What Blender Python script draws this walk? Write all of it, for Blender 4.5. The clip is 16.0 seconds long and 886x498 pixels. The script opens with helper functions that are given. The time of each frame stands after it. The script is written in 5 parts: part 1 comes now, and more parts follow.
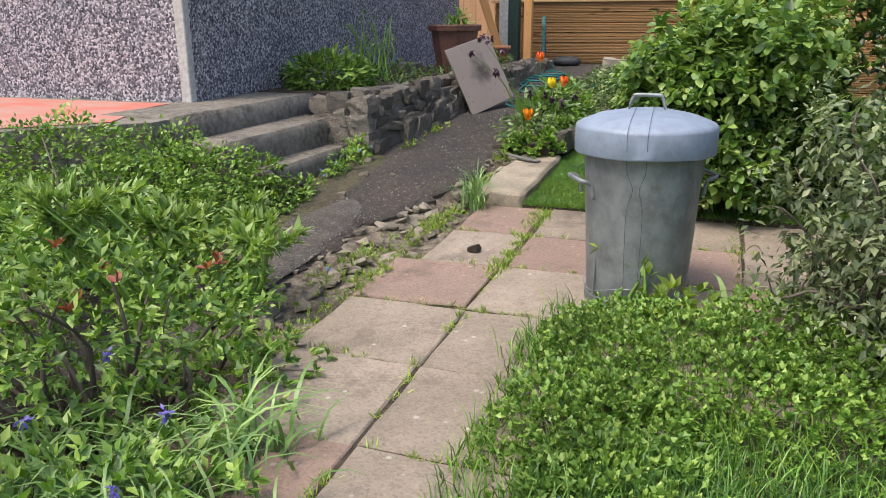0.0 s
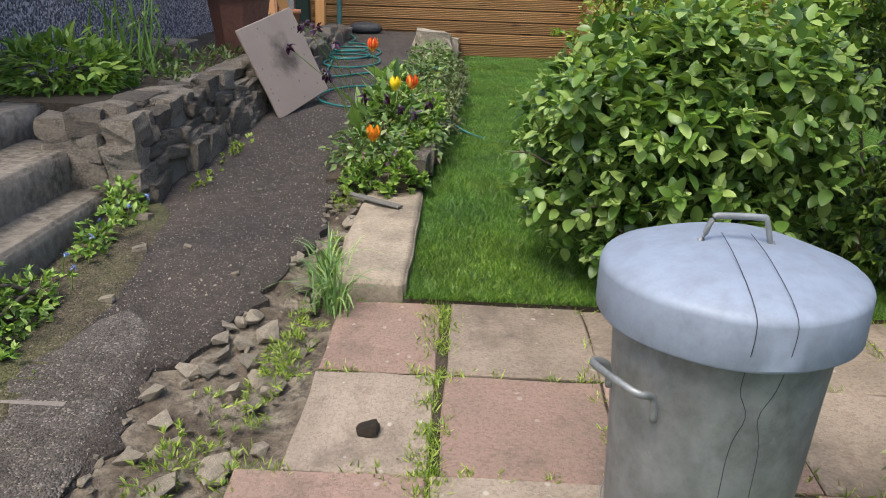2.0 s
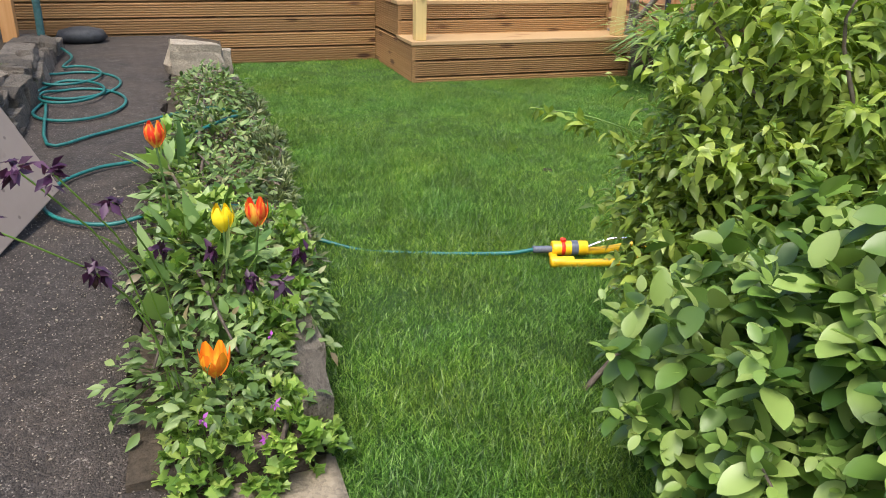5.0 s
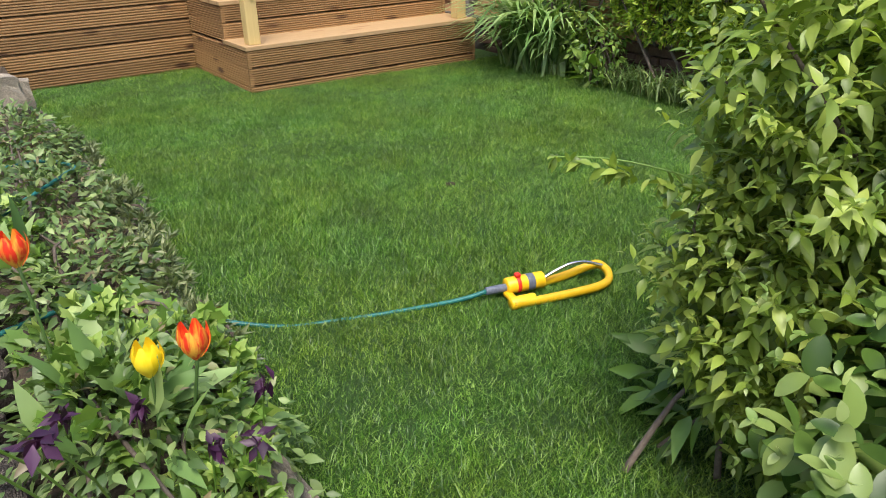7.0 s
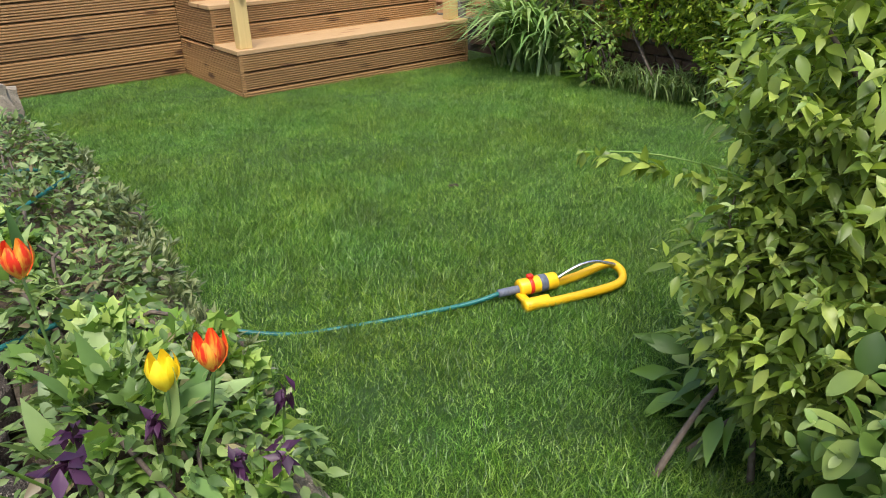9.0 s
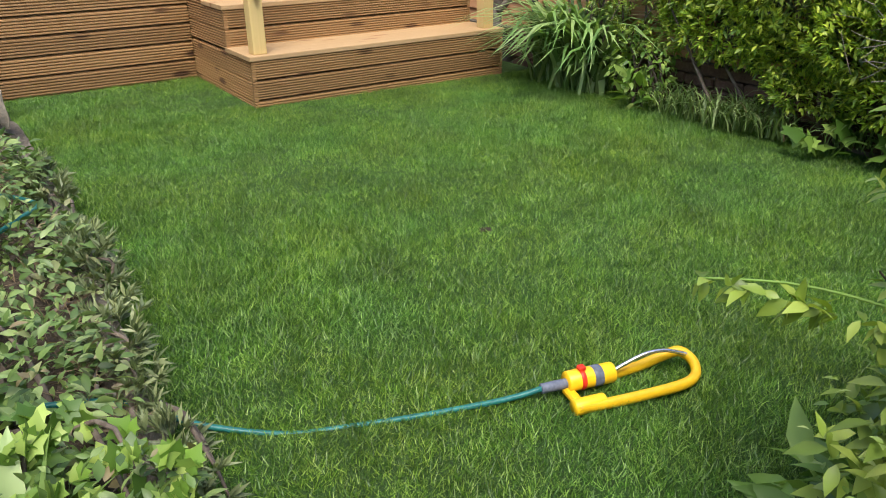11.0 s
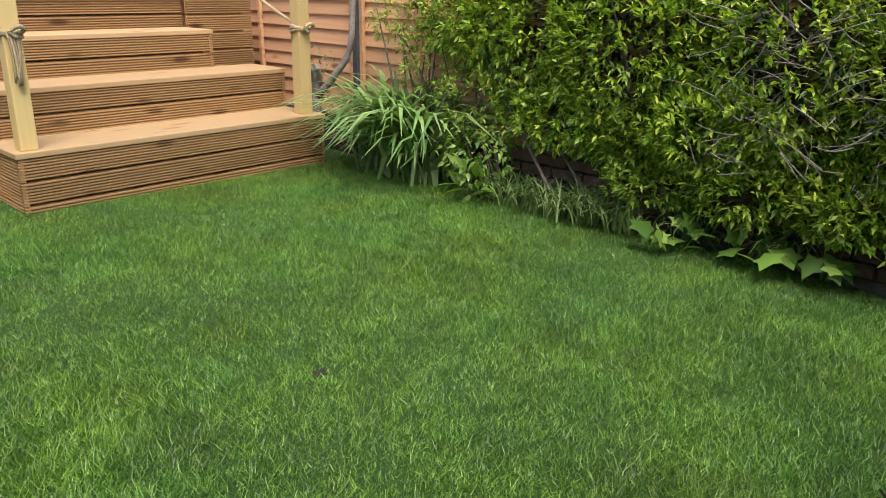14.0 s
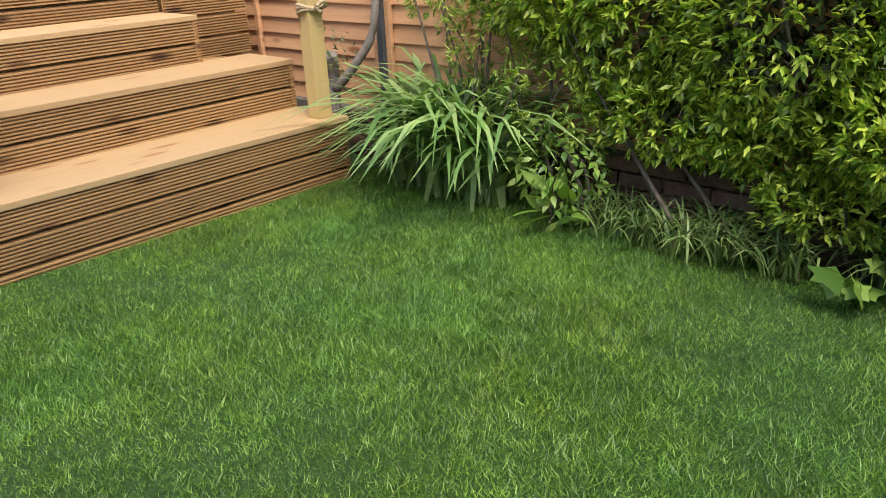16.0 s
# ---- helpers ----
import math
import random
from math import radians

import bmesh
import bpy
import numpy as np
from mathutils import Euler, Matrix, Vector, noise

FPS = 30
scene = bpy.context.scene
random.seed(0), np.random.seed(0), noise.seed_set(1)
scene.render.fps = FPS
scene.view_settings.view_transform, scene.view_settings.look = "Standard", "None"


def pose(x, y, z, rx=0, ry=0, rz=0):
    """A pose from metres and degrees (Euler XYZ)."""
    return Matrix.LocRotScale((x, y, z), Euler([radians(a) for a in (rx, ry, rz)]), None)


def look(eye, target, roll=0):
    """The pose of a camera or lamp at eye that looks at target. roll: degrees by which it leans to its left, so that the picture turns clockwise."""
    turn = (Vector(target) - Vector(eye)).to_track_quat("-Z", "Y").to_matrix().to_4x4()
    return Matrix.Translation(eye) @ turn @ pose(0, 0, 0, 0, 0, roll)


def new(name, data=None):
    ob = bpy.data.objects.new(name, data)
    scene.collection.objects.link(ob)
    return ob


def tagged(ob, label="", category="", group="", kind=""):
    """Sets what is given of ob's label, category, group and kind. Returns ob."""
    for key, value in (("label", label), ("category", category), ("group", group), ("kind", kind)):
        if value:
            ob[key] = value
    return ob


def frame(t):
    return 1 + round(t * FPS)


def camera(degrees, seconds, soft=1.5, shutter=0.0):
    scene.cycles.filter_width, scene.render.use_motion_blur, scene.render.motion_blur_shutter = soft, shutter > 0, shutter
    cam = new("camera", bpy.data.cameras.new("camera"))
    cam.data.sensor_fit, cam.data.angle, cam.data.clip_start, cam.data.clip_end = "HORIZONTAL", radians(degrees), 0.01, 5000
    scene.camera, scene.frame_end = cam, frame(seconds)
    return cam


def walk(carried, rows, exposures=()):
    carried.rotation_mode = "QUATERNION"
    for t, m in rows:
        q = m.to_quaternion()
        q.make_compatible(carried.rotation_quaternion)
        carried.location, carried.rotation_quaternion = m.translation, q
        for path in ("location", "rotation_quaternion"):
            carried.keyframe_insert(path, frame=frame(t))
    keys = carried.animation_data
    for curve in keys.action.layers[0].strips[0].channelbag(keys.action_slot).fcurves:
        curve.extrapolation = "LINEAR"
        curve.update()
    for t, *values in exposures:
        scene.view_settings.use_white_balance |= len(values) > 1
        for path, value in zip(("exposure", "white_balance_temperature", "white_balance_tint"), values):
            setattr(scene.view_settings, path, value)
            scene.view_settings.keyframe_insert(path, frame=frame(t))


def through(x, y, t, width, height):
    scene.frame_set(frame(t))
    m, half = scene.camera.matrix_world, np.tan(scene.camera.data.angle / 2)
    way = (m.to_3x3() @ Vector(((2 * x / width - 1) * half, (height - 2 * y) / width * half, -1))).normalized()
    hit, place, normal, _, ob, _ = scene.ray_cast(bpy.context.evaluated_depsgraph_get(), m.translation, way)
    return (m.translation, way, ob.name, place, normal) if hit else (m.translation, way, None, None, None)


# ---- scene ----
cam = camera(59.8, 16.0, soft=0.95)
PATH = [
    (0, (2.701, -1.603, 0.823), (2.06, 0.205, 0.257), -0.3),
    (0.5, (2.466, -1.325, 0.852), (1.822, 0.489, 0.309), 0.5),
    (1, (2.272, -0.963, 0.896), (1.883, 0.925, 0.362), 1.6),
    (1.5, (2.078, -0.567, 0.949), (1.839, 1.325, 0.348), 1.9),
    (2, (1.923, -0.111, 0.999), (1.875, 1.766, 0.309), 1.9),
    (2.5, (1.842, 0.334, 1.036), (1.847, 2.207, 0.332), 1.2),
    (3, (1.731, 0.718, 1.067), (1.736, 2.569, 0.309), 0.7),
    (3.5, (1.628, 1.085, 1.087), (1.732, 2.916, 0.289), -0.3),
    (4, (1.577, 1.428, 1.144), (1.737, 3.252, 0.339), 1.2),
    (4.5, (1.484, 1.73, 1.165), (1.84, 3.53, 0.37), 1.4),
    (5, (1.457, 2.027, 1.152), (2.052, 3.775, 0.384), 1.2),
    (5.2, (1.481, 2.148, 1.147), (2.107, 3.889, 0.386), 0.9),
    (7.3, (1.267, 2.738, 1.218), (2.297, 4.24, 0.39), -2.1),
    (7.5, (1.258, 2.755, 1.219), (2.293, 4.254, 0.392), -2.2),
    (8, (1.249, 2.774, 1.212), (2.289, 4.273, 0.393), -2.4),
    (10.3, (1.377, 2.998, 1.156), (2.387, 4.52, 0.34), -2.4),
    (10.5, (1.444, 3.076, 1.189), (2.447, 4.599, 0.367), -1.7),
    (11, (1.545, 3.275, 1.179), (2.537, 4.807, 0.361), -0.9),
    (11.5, (1.595, 3.484, 1.191), (2.589, 5.034, 0.41), -1.7),
    (12, (1.629, 3.541, 1.194), (2.64, 5.101, 0.457), -1.6),
    (12.5, (1.644, 3.543, 1.192), (2.676, 5.093, 0.462), -1.6),
    (13, (1.652, 3.562, 1.194), (2.795, 5.034, 0.47), -0.5),
    (13.5, (1.715, 3.602, 1.188), (3.052, 4.906, 0.472), 1.0),
    (14, (1.889, 3.764, 1.182), (3.265, 5.061, 0.53), 0.9),
    (14.5, (2.088, 4.015, 1.167), (3.47, 5.318, 0.54), -0.3),
    (15, (2.318, 4.284, 1.215), (3.687, 5.581, 0.547), -4.6),
    (15.5, (2.437, 4.534, 1.219), (3.805, 5.794, 0.484), -3.4),
    (16, (2.546, 4.812, 1.231), (3.878, 6.091, 0.462), -2.8),
]
walk(cam, [(t, look(eye, target, roll)) for t, eye, target, roll in PATH], exposures=[(0.0, 0.78), (2.4, 0.72), (3.4, 0.92), (4.2, 1.08), (5.2, 1.02), (7.3, 0.97), (16.0, 0.98)])

# ---- light ----
world = bpy.data.worlds.new("world")
scene.world = world
world.use_nodes = True
wn = world.node_tree
sky = wn.nodes.new("ShaderNodeTexSky")
sky.sky_type = "NISHITA"
sky.sun_disc = False
sky.sun_elevation, sky.sun_rotation = radians(63), radians(214)
sky.air_density, sky.dust_density, sky.ozone_density = 1.0, 3.0, 1.0
wn.links.new(sky.outputs[0], wn.nodes["Background"].inputs[0])
wn.nodes["Background"].inputs[1].default_value = 0.155
sun = new("sun", bpy.data.lights.new("sun", "SUN"))
sun.data.energy, sun.data.angle, sun.data.color = 1.9, radians(26), (1.0, 0.94, 0.85)
sun.rotation_euler = (radians(27), 0, radians(-34))


# ---- materials ----
def mat(name, build, rough=0.8, metal=0.0, bump=None, spec=0.4):
    """A node material. build(n, l) gives the colour socket; bump gives (socket, strength, distance)."""
    m = bpy.data.materials.new(name)
    m.use_nodes = True
    n, l = m.node_tree.nodes, m.node_tree.links
    p = n["Principled BSDF"]
    p.inputs["Roughness"].default_value, p.inputs["Metallic"].default_value = rough, metal
    p.inputs["Specular IOR Level"].default_value = spec
    colour = build(n, l)
    if colour is not None:
        l.new(colour, p.inputs["Base Color"])
    if bump:
        sock, strength, dist = bump(n, l)
        b = n.new("ShaderNodeBump")
        b.inputs["Strength"].default_value, b.inputs["Distance"].default_value = strength, dist
        l.new(sock, b.inputs["Height"])
        l.new(b.outputs[0], p.inputs["Normal"])
    return m


def coords(n, l, scale=(1, 1, 1), kind="Object", offset=True):
    tc = n.new("ShaderNodeTexCoord")
    mp = n.new("ShaderNodeMapping")
    mp.inputs["Scale"].default_value = scale
    l.new(tc.outputs[kind], mp.inputs["Vector"])
    if offset:
        info = n.new("ShaderNodeObjectInfo")
        mul = n.new("ShaderNodeMath")
        mul.operation = "MULTIPLY"
        mul.inputs[1].default_value = 37.0
        l.new(info.outputs["Random"], mul.inputs[0])
        l.new(mul.outputs[0], mp.inputs["Location"])
    return mp.outputs[0]


def tex(n, l, vec, scale, detail=4.0, rough=0.6):
    t = n.new("ShaderNodeTexNoise")
    t.inputs["Scale"].default_value, t.inputs["Detail"].default_value, t.inputs["Roughness"].default_value = scale, detail, rough
    l.new(vec, t.inputs["Vector"])
    return t.outputs["Fac"]


def cells(n, l, vec, scale, out="Color", feature="F1"):
    t = n.new("ShaderNodeTexVoronoi")
    t.feature = feature
    t.inputs["Scale"].default_value = scale
    l.new(vec, t.inputs["Vector"])
    return t.outputs[out]


def ramp(n, l, fac, stops):
    r = n.new("ShaderNodeValToRGB")
    e = r.color_ramp.elements
    while len(e) < len(stops):
        e.new(0.5)
    for k, (pos, c) in enumerate(stops):
        e[k].position, e[k].color = pos, (*c, 1)
    l.new(fac, r.inputs[0])
    return r.outputs[0]


def mix(n, l, fac, a, b, mode="MIX"):
    m = n.new("ShaderNodeMix")
    m.data_type, m.blend_type = "RGBA", mode
    for sock, v in ((m.inputs[0], fac), (m.inputs[6], a), (m.inputs[7], b)):
        if isinstance(v, (int, float)):
            sock.default_value = v
        elif isinstance(v, tuple):
            sock.default_value = (*v, 1)
        else:
            l.new(v, sock)
    return m.outputs[2]


def blotchy(name, a, b, c=None, big=1.5, small=30.0, rough=0.85, bump=0.3, dist=0.004, metal=0.0, scale=(1, 1, 1), each=0.25, spec=0.35):
    """Two or three colours mixed in large stains and fine grain, with a little difference from piece to piece."""
    def build(n, l):
        v = coords(n, l, scale)
        col = mix(n, l, ramp(n, l, tex(n, l, v, big, 5), [(0.35, (0, 0, 0)), (0.65, (1, 1, 1))]), a, b)
        fine = ramp(n, l, tex(n, l, v, small, 6, 0.7), [(0.4, (0, 0, 0)), (0.7, (1, 1, 1))])
        col = mix(n, l, fine, col, c or tuple(x * 0.6 for x in a))
        info = n.new("ShaderNodeObjectInfo")
        tone = ramp(n, l, info.outputs["Random"], [(0, (1 - each,) * 3), (1, (1 + each * 0.6,) * 3)])
        return mix(n, l, 1.0, col, tone, "MULTIPLY")
    def bumps(n, l):
        v = coords(n, l, scale)
        return tex(n, l, v, small * 1.3, 6, 0.7), bump, dist
    return mat(name, build, rough, metal, bumps, spec)


def leafy(name, dark, mid, light, rough=0.45, through=0.35, odd=None):
    """Leaves: colours vary from leaf to leaf, with light passing through."""
    m = bpy.data.materials.new(name)
    m.use_nodes = True
    n, l = m.node_tree.nodes, m.node_tree.links
    p = n["Principled BSDF"]
    p.inputs["Roughness"].default_value, p.inputs["Specular IOR Level"].default_value = rough, 0.55
    geo = n.new("ShaderNodeNewGeometry")
    stops = [(0.0, dark), (0.5, mid), (0.92, light)]
    if odd:
        stops.append((0.97, odd))
    col = ramp(n, l, geo.outputs["Random Per Island"], stops)
    v = coords(n, l, offset=False)
    col = mix(n, l, 1.0, col, ramp(n, l, tex(n, l, v, 3.0, 3), [(0.3, (0.72, 0.72, 0.72)), (0.7, (1.2, 1.2, 1.1))]), "MULTIPLY")
    l.new(col, p.inputs["Base Color"])
    tr = n.new("ShaderNodeBsdfTranslucent")
    l.new(mix(n, l, 1.0, col, (1.3, 1.35, 0.6), "MULTIPLY"), tr.inputs["Color"])
    ms = n.new("ShaderNodeMixShader")
    ms.inputs[0].default_value = through * 0.7
    l.new(p.outputs[0], ms.inputs[1])
    l.new(tr.outputs[0], ms.inputs[2])
    l.new(ms.outputs[0], n["Material Output"].inputs["Surface"])
    return m


def pebbledash():
    def build(n, l):
        v = coords(n, l, offset=False)
        sep = n.new("ShaderNodeSeparateColor")
        l.new(cells(n, l, v, 75), sep.inputs[0])
        c = ramp(n, l, sep.outputs[0], [(0.0, (0.04, 0.04, 0.05)), (0.3, (0.13, 0.13, 0.145)), (0.6, (0.27, 0.25, 0.26)), (0.8, (0.48, 0.455, 0.46)), (1.0, (0.62, 0.59, 0.6))])
        return mix(n, l, 1.0, c, ramp(n, l, tex(n, l, v, 1.4, 4), [(0.3, (0.75, 0.75, 0.8)), (0.7, (1.05, 1.0, 1.0))]), "MULTIPLY")
    def bumps(n, l):
        v = coords(n, l, offset=False)
        r = ramp(n, l, cells(n, l, v, 75, "Distance"), [(0.0, (1, 1, 1)), (0.7, (0, 0, 0))])
        return r, 0.9, 0.006
    return mat("pebbledash", build, 0.8, 0, bumps)


def timber(name, a, b, knot, along="X", rough=0.65):
    """Softwood with grain along one axis and dark knots."""
    stretch = {"X": (0.3, 22, 22), "Y": (22, 0.3, 22), "Z": (22, 22, 0.3)}[along]
    spots = {"X": (1.0, 3.2, 3.2), "Y": (3.2, 1.0, 3.2), "Z": (3.2, 3.2, 1.0)}[along]
    def build(n, l):
        v = coords(n, l, stretch)
        col = mix(n, l, ramp(n, l, tex(n, l, v, 3.0, 6, 0.65), [(0.3, (0, 0, 0)), (0.7, (1, 1, 1))]), a, b)
        k = cells(n, l, coords(n, l, spots), 2.2, "Distance")
        col = mix(n, l, ramp(n, l, k, [(0.1, (1, 1, 1)), (0.2, (0, 0, 0))]), col, knot)
        info = n.new("ShaderNodeObjectInfo")
        return mix(n, l, 1.0, col, ramp(n, l, info.outputs["Random"], [(0, (0.78, 0.76, 0.74)), (1, (1.1, 1.08, 1.05))]), "MULTIPLY")
    def bumps(n, l):
        return tex(n, l, coords(n, l, stretch), 6.0, 5), 0.25, 0.003
    return mat(name, build, rough, 0, bumps)


PEBBLE = pebbledash()
TRIM = blotchy("painted_trim", (0.62, 0.6, 0.56), (0.5, 0.48, 0.44), (0.36, 0.33, 0.3), 3, 40, 0.7, 0.2)
CONCRETE = blotchy("old_concrete", (0.185, 0.16, 0.128), (0.07, 0.06, 0.047), (0.27, 0.24, 0.2), 3.6, 26, 0.9, 0.6, 0.008, each=0.1)
RED_PAVE = blotchy("red_paint", (0.52, 0.13, 0.09), (0.40, 0.29, 0.24), (0.42, 0.2, 0.15), 4.0, 20, 0.8, 0.2)
def speckled(name, base, stain, chip, size=210.0, rare=0.84, rough=0.92):
    """A bound aggregate: dark matrix, stains, and chips of several tones that stand proud."""
    def build(n, l):
        v = coords(n, l, offset=False)
        ground = mix(n, l, ramp(n, l, tex(n, l, v, 1.7, 5), [(0.38, (0, 0, 0)), (0.62, (1, 1, 1))]), base, stain)
        sep = n.new("ShaderNodeSeparateColor")
        l.new(cells(n, l, v, size), sep.inputs[0])
        grains = ramp(n, l, sep.outputs[0], [(0.0, (0.62,) * 3), (0.5, (1.0,) * 3), (rare, (1.3,) * 3)])
        col = mix(n, l, 1.0, ground, grains, "MULTIPLY")
        col = mix(n, l, ramp(n, l, sep.outputs[1], [(rare + 0.08, (0, 0, 0)), (rare + 0.14, (1, 1, 1))]), col, chip)
        return mix(n, l, 1.0, col, ramp(n, l, tex(n, l, v, 14, 6, 0.7), [(0.35, (0.7,) * 3), (0.65, (1.2,) * 3)]), "MULTIPLY")
    def bumps(n, l):
        v = coords(n, l, offset=False)
        return mix(n, l, 0.5, ramp(n, l, cells(n, l, v, size, "Distance"), [(0.0, (1, 1, 1)), (0.7, (0, 0, 0))]), tex(n, l, v, 22, 5, 0.7)), 1.0, 0.012
    return mat(name, build, rough, 0, bumps)


def paving_mat(name, a, b, pale):
    """Old cast slabs: rubbed colour, exposed grit, dirt patches and pale lichen spots, different on each slab."""
    def build(n, l):
        v = coords(n, l)
        col = mix(n, l, ramp(n, l, tex(n, l, v, 4.5, 6, 0.65), [(0.35, (0, 0, 0)), (0.65, (1, 1, 1))]), a, b)
        sep = n.new("ShaderNodeSeparateColor")
        l.new(cells(n, l, v, 130), sep.inputs[0])
        col = mix(n, l, 1.0, col, ramp(n, l, sep.outputs[0], [(0.0, (0.82,) * 3), (0.4, (1.0,) * 3), (1.0, (1.12,) * 3)]), "MULTIPLY")
        dirt = ramp(n, l, tex(n, l, v, 2.3, 7, 0.7), [(0.55, (0, 0, 0)), (0.7, (1, 1, 1))])
        col = mix(n, l, mix(n, l, 1.0, dirt, (0.7, 0.7, 0.7), "MULTIPLY"), col, (0.085, 0.066, 0.05))
        spots = ramp(n, l, cells(n, l, v, 16, "Distance"), [(0.1, (0.75,) * 3), (0.17, (0, 0, 0))])
        col = mix(n, l, mix(n, l, 1.0, spots, ramp(n, l, tex(n, l, v, 6, 2), [(0.5, (0, 0, 0)), (0.56, (1, 1, 1))]), "MULTIPLY"), col, pale)
        info = n.new("ShaderNodeObjectInfo")
        return mix(n, l, 1.0, col, ramp(n, l, info.outputs["Random"], [(0, (0.86, 0.85, 0.84)), (1, (1.1, 1.1, 1.1))]), "MULTIPLY")
    def bumps(n, l):
        v = coords(n, l)
        return mix(n, l, 0.4, tex(n, l, v, 70, 6, 0.75), tex(n, l, v, 9, 5, 0.6)), 0.9, 0.01
    return mat(name, build, 0.9, 0, bumps)


ASPHALT = speckled("asphalt", (0.058, 0.049, 0.044), (0.085, 0.068, 0.055), (0.21, 0.185, 0.16))
SOIL = blotchy("soil", (0.085, 0.065, 0.045), (0.13, 0.1, 0.068), (0.05, 0.038, 0.026), 3, 50, 0.95, 1.0, 0.02, each=0.0)
TURF = blotchy("turf", (0.045, 0.105, 0.02), (0.06, 0.125, 0.024), (0.03, 0.07, 0.014), 1.3, 120, 0.9, 1.0, 0.02, each=0.0)
SLAB_BUFF = paving_mat("buff_slab", (0.33, 0.265, 0.205), (0.245, 0.198, 0.15), (0.5, 0.46, 0.38))
SLAB_PINK = paving_mat("pink_slab", (0.33, 0.222, 0.175), (0.27, 0.195, 0.152), (0.45, 0.38, 0.32))
STONE = blotchy("rubble_stone", (0.40, 0.335, 0.265), (0.19, 0.165, 0.138), (0.52, 0.45, 0.365), 2.2, 14, 0.92, 1.0, 0.06, each=0.5)
PALE_STONE = blotchy("pale_stone", (0.47, 0.40, 0.30), (0.30, 0.26, 0.2), (0.20, 0.17, 0.13), 4.5, 26, 0.9, 0.8, 0.012, each=0.3)
DECK = timber("deck_timber", (0.33, 0.185, 0.075), (0.40, 0.24, 0.105), (0.10, 0.045, 0.02))
DECK_Y = timber("deck_timber_side", (0.33, 0.185, 0.075), (0.40, 0.24, 0.105), (0.10, 0.045, 0.02), "Y")
TREAD = timber("tread_timber", (0.47, 0.31, 0.15), (0.55, 0.375, 0.195), (0.36, 0.19, 0.085))
POST = timber("post_timber", (0.52, 0.38, 0.15), (0.60, 0.45, 0.2), (0.32, 0.19, 0.07), "Z")
FENCE = timber("fence_timber", (0.50, 0.27, 0.135), (0.6, 0.35, 0.19), (0.22, 0.09, 0.04), "Y")
ORANGE_WOOD = timber("orange_timber", (0.55, 0.27, 0.09), (0.65, 0.36, 0.15), (0.3, 0.12, 0.04), "Z")
ZINC = blotchy("galvanised_zinc", (0.34, 0.355, 0.355), (0.21, 0.222, 0.222), (0.15, 0.155, 0.15), 4.0, 9, 0.5, 0.08, 0.002, metal=0.45, each=0.0, spec=0.5)
# Zinc with the sky's blue reflection mixed into the base colour.
LID = blotchy("lid_zinc_sky_tint", (0.27, 0.315, 0.39), (0.235, 0.275, 0.345), (0.2, 0.228, 0.275), 3.0, 16, 0.55, 0.06, 0.002, metal=0.05, each=0.0, spec=0.5)
PLASTIC_POT = blotchy("brown_plastic", (0.14, 0.062, 0.045), (0.18, 0.085, 0.06), (0.11, 0.05, 0.04), 3, 30, 0.55, 0.1)
BOARD_MAT = blotchy("grey_board", (0.30, 0.25, 0.215), (0.23, 0.19, 0.165), (0.26, 0.215, 0.185), 2.2, 30, 0.85, 0.2)


# ---- building helpers ----
def part(name, bm, material, parent=None, label=""):
    me = bpy.data.meshes.new(name)
    bm.to_mesh(me)
    bm.free()
    me.materials.append(material)
    ob = new(name, me)
    ob.parent = parent
    return tagged(ob, label)


def thing(name, label, category, group="", kind="", m=None):
    ob = new(name)
    ob.empty_display_size = 0.1
    if m is not None:
        ob.matrix_basis = m
    return tagged(ob, label, category, group, kind)


def box_bm(x0, x1, y0, y1, z0, z1, bevel=0.0, seg=1):
    bm = bmesh.new()
    bmesh.ops.create_cube(bm, size=1)
    for v in bm.verts:
        v.co = ((x0 + x1) / 2 + v.co.x * (x1 - x0), (y0 + y1) / 2 + v.co.y * (y1 - y0), (z0 + z1) / 2 + v.co.z * (z1 - z0))
    if bevel:
        bmesh.ops.bevel(bm, geom=bm.edges[:], offset=bevel, segments=seg, affect="EDGES", profile=0.6)
    return bm


def lathe(profile, seg=32):
    """A closed or open turned shape from (radius, height) pairs."""
    bm = bmesh.new()
    rings = []
    for r, z in profile:
        rings.append([bm.verts.new((r * math.cos(a), r * math.sin(a), z)) for a in (2 * math.pi * k / seg for k in range(seg))])
    for a, b in zip(rings, rings[1:]):
        for k in range(seg):
            bm.faces.new((a[k], a[(k + 1) % seg], b[(k + 1) % seg], b[k]))
    for f in bm.faces:
        f.smooth = True
    return bm


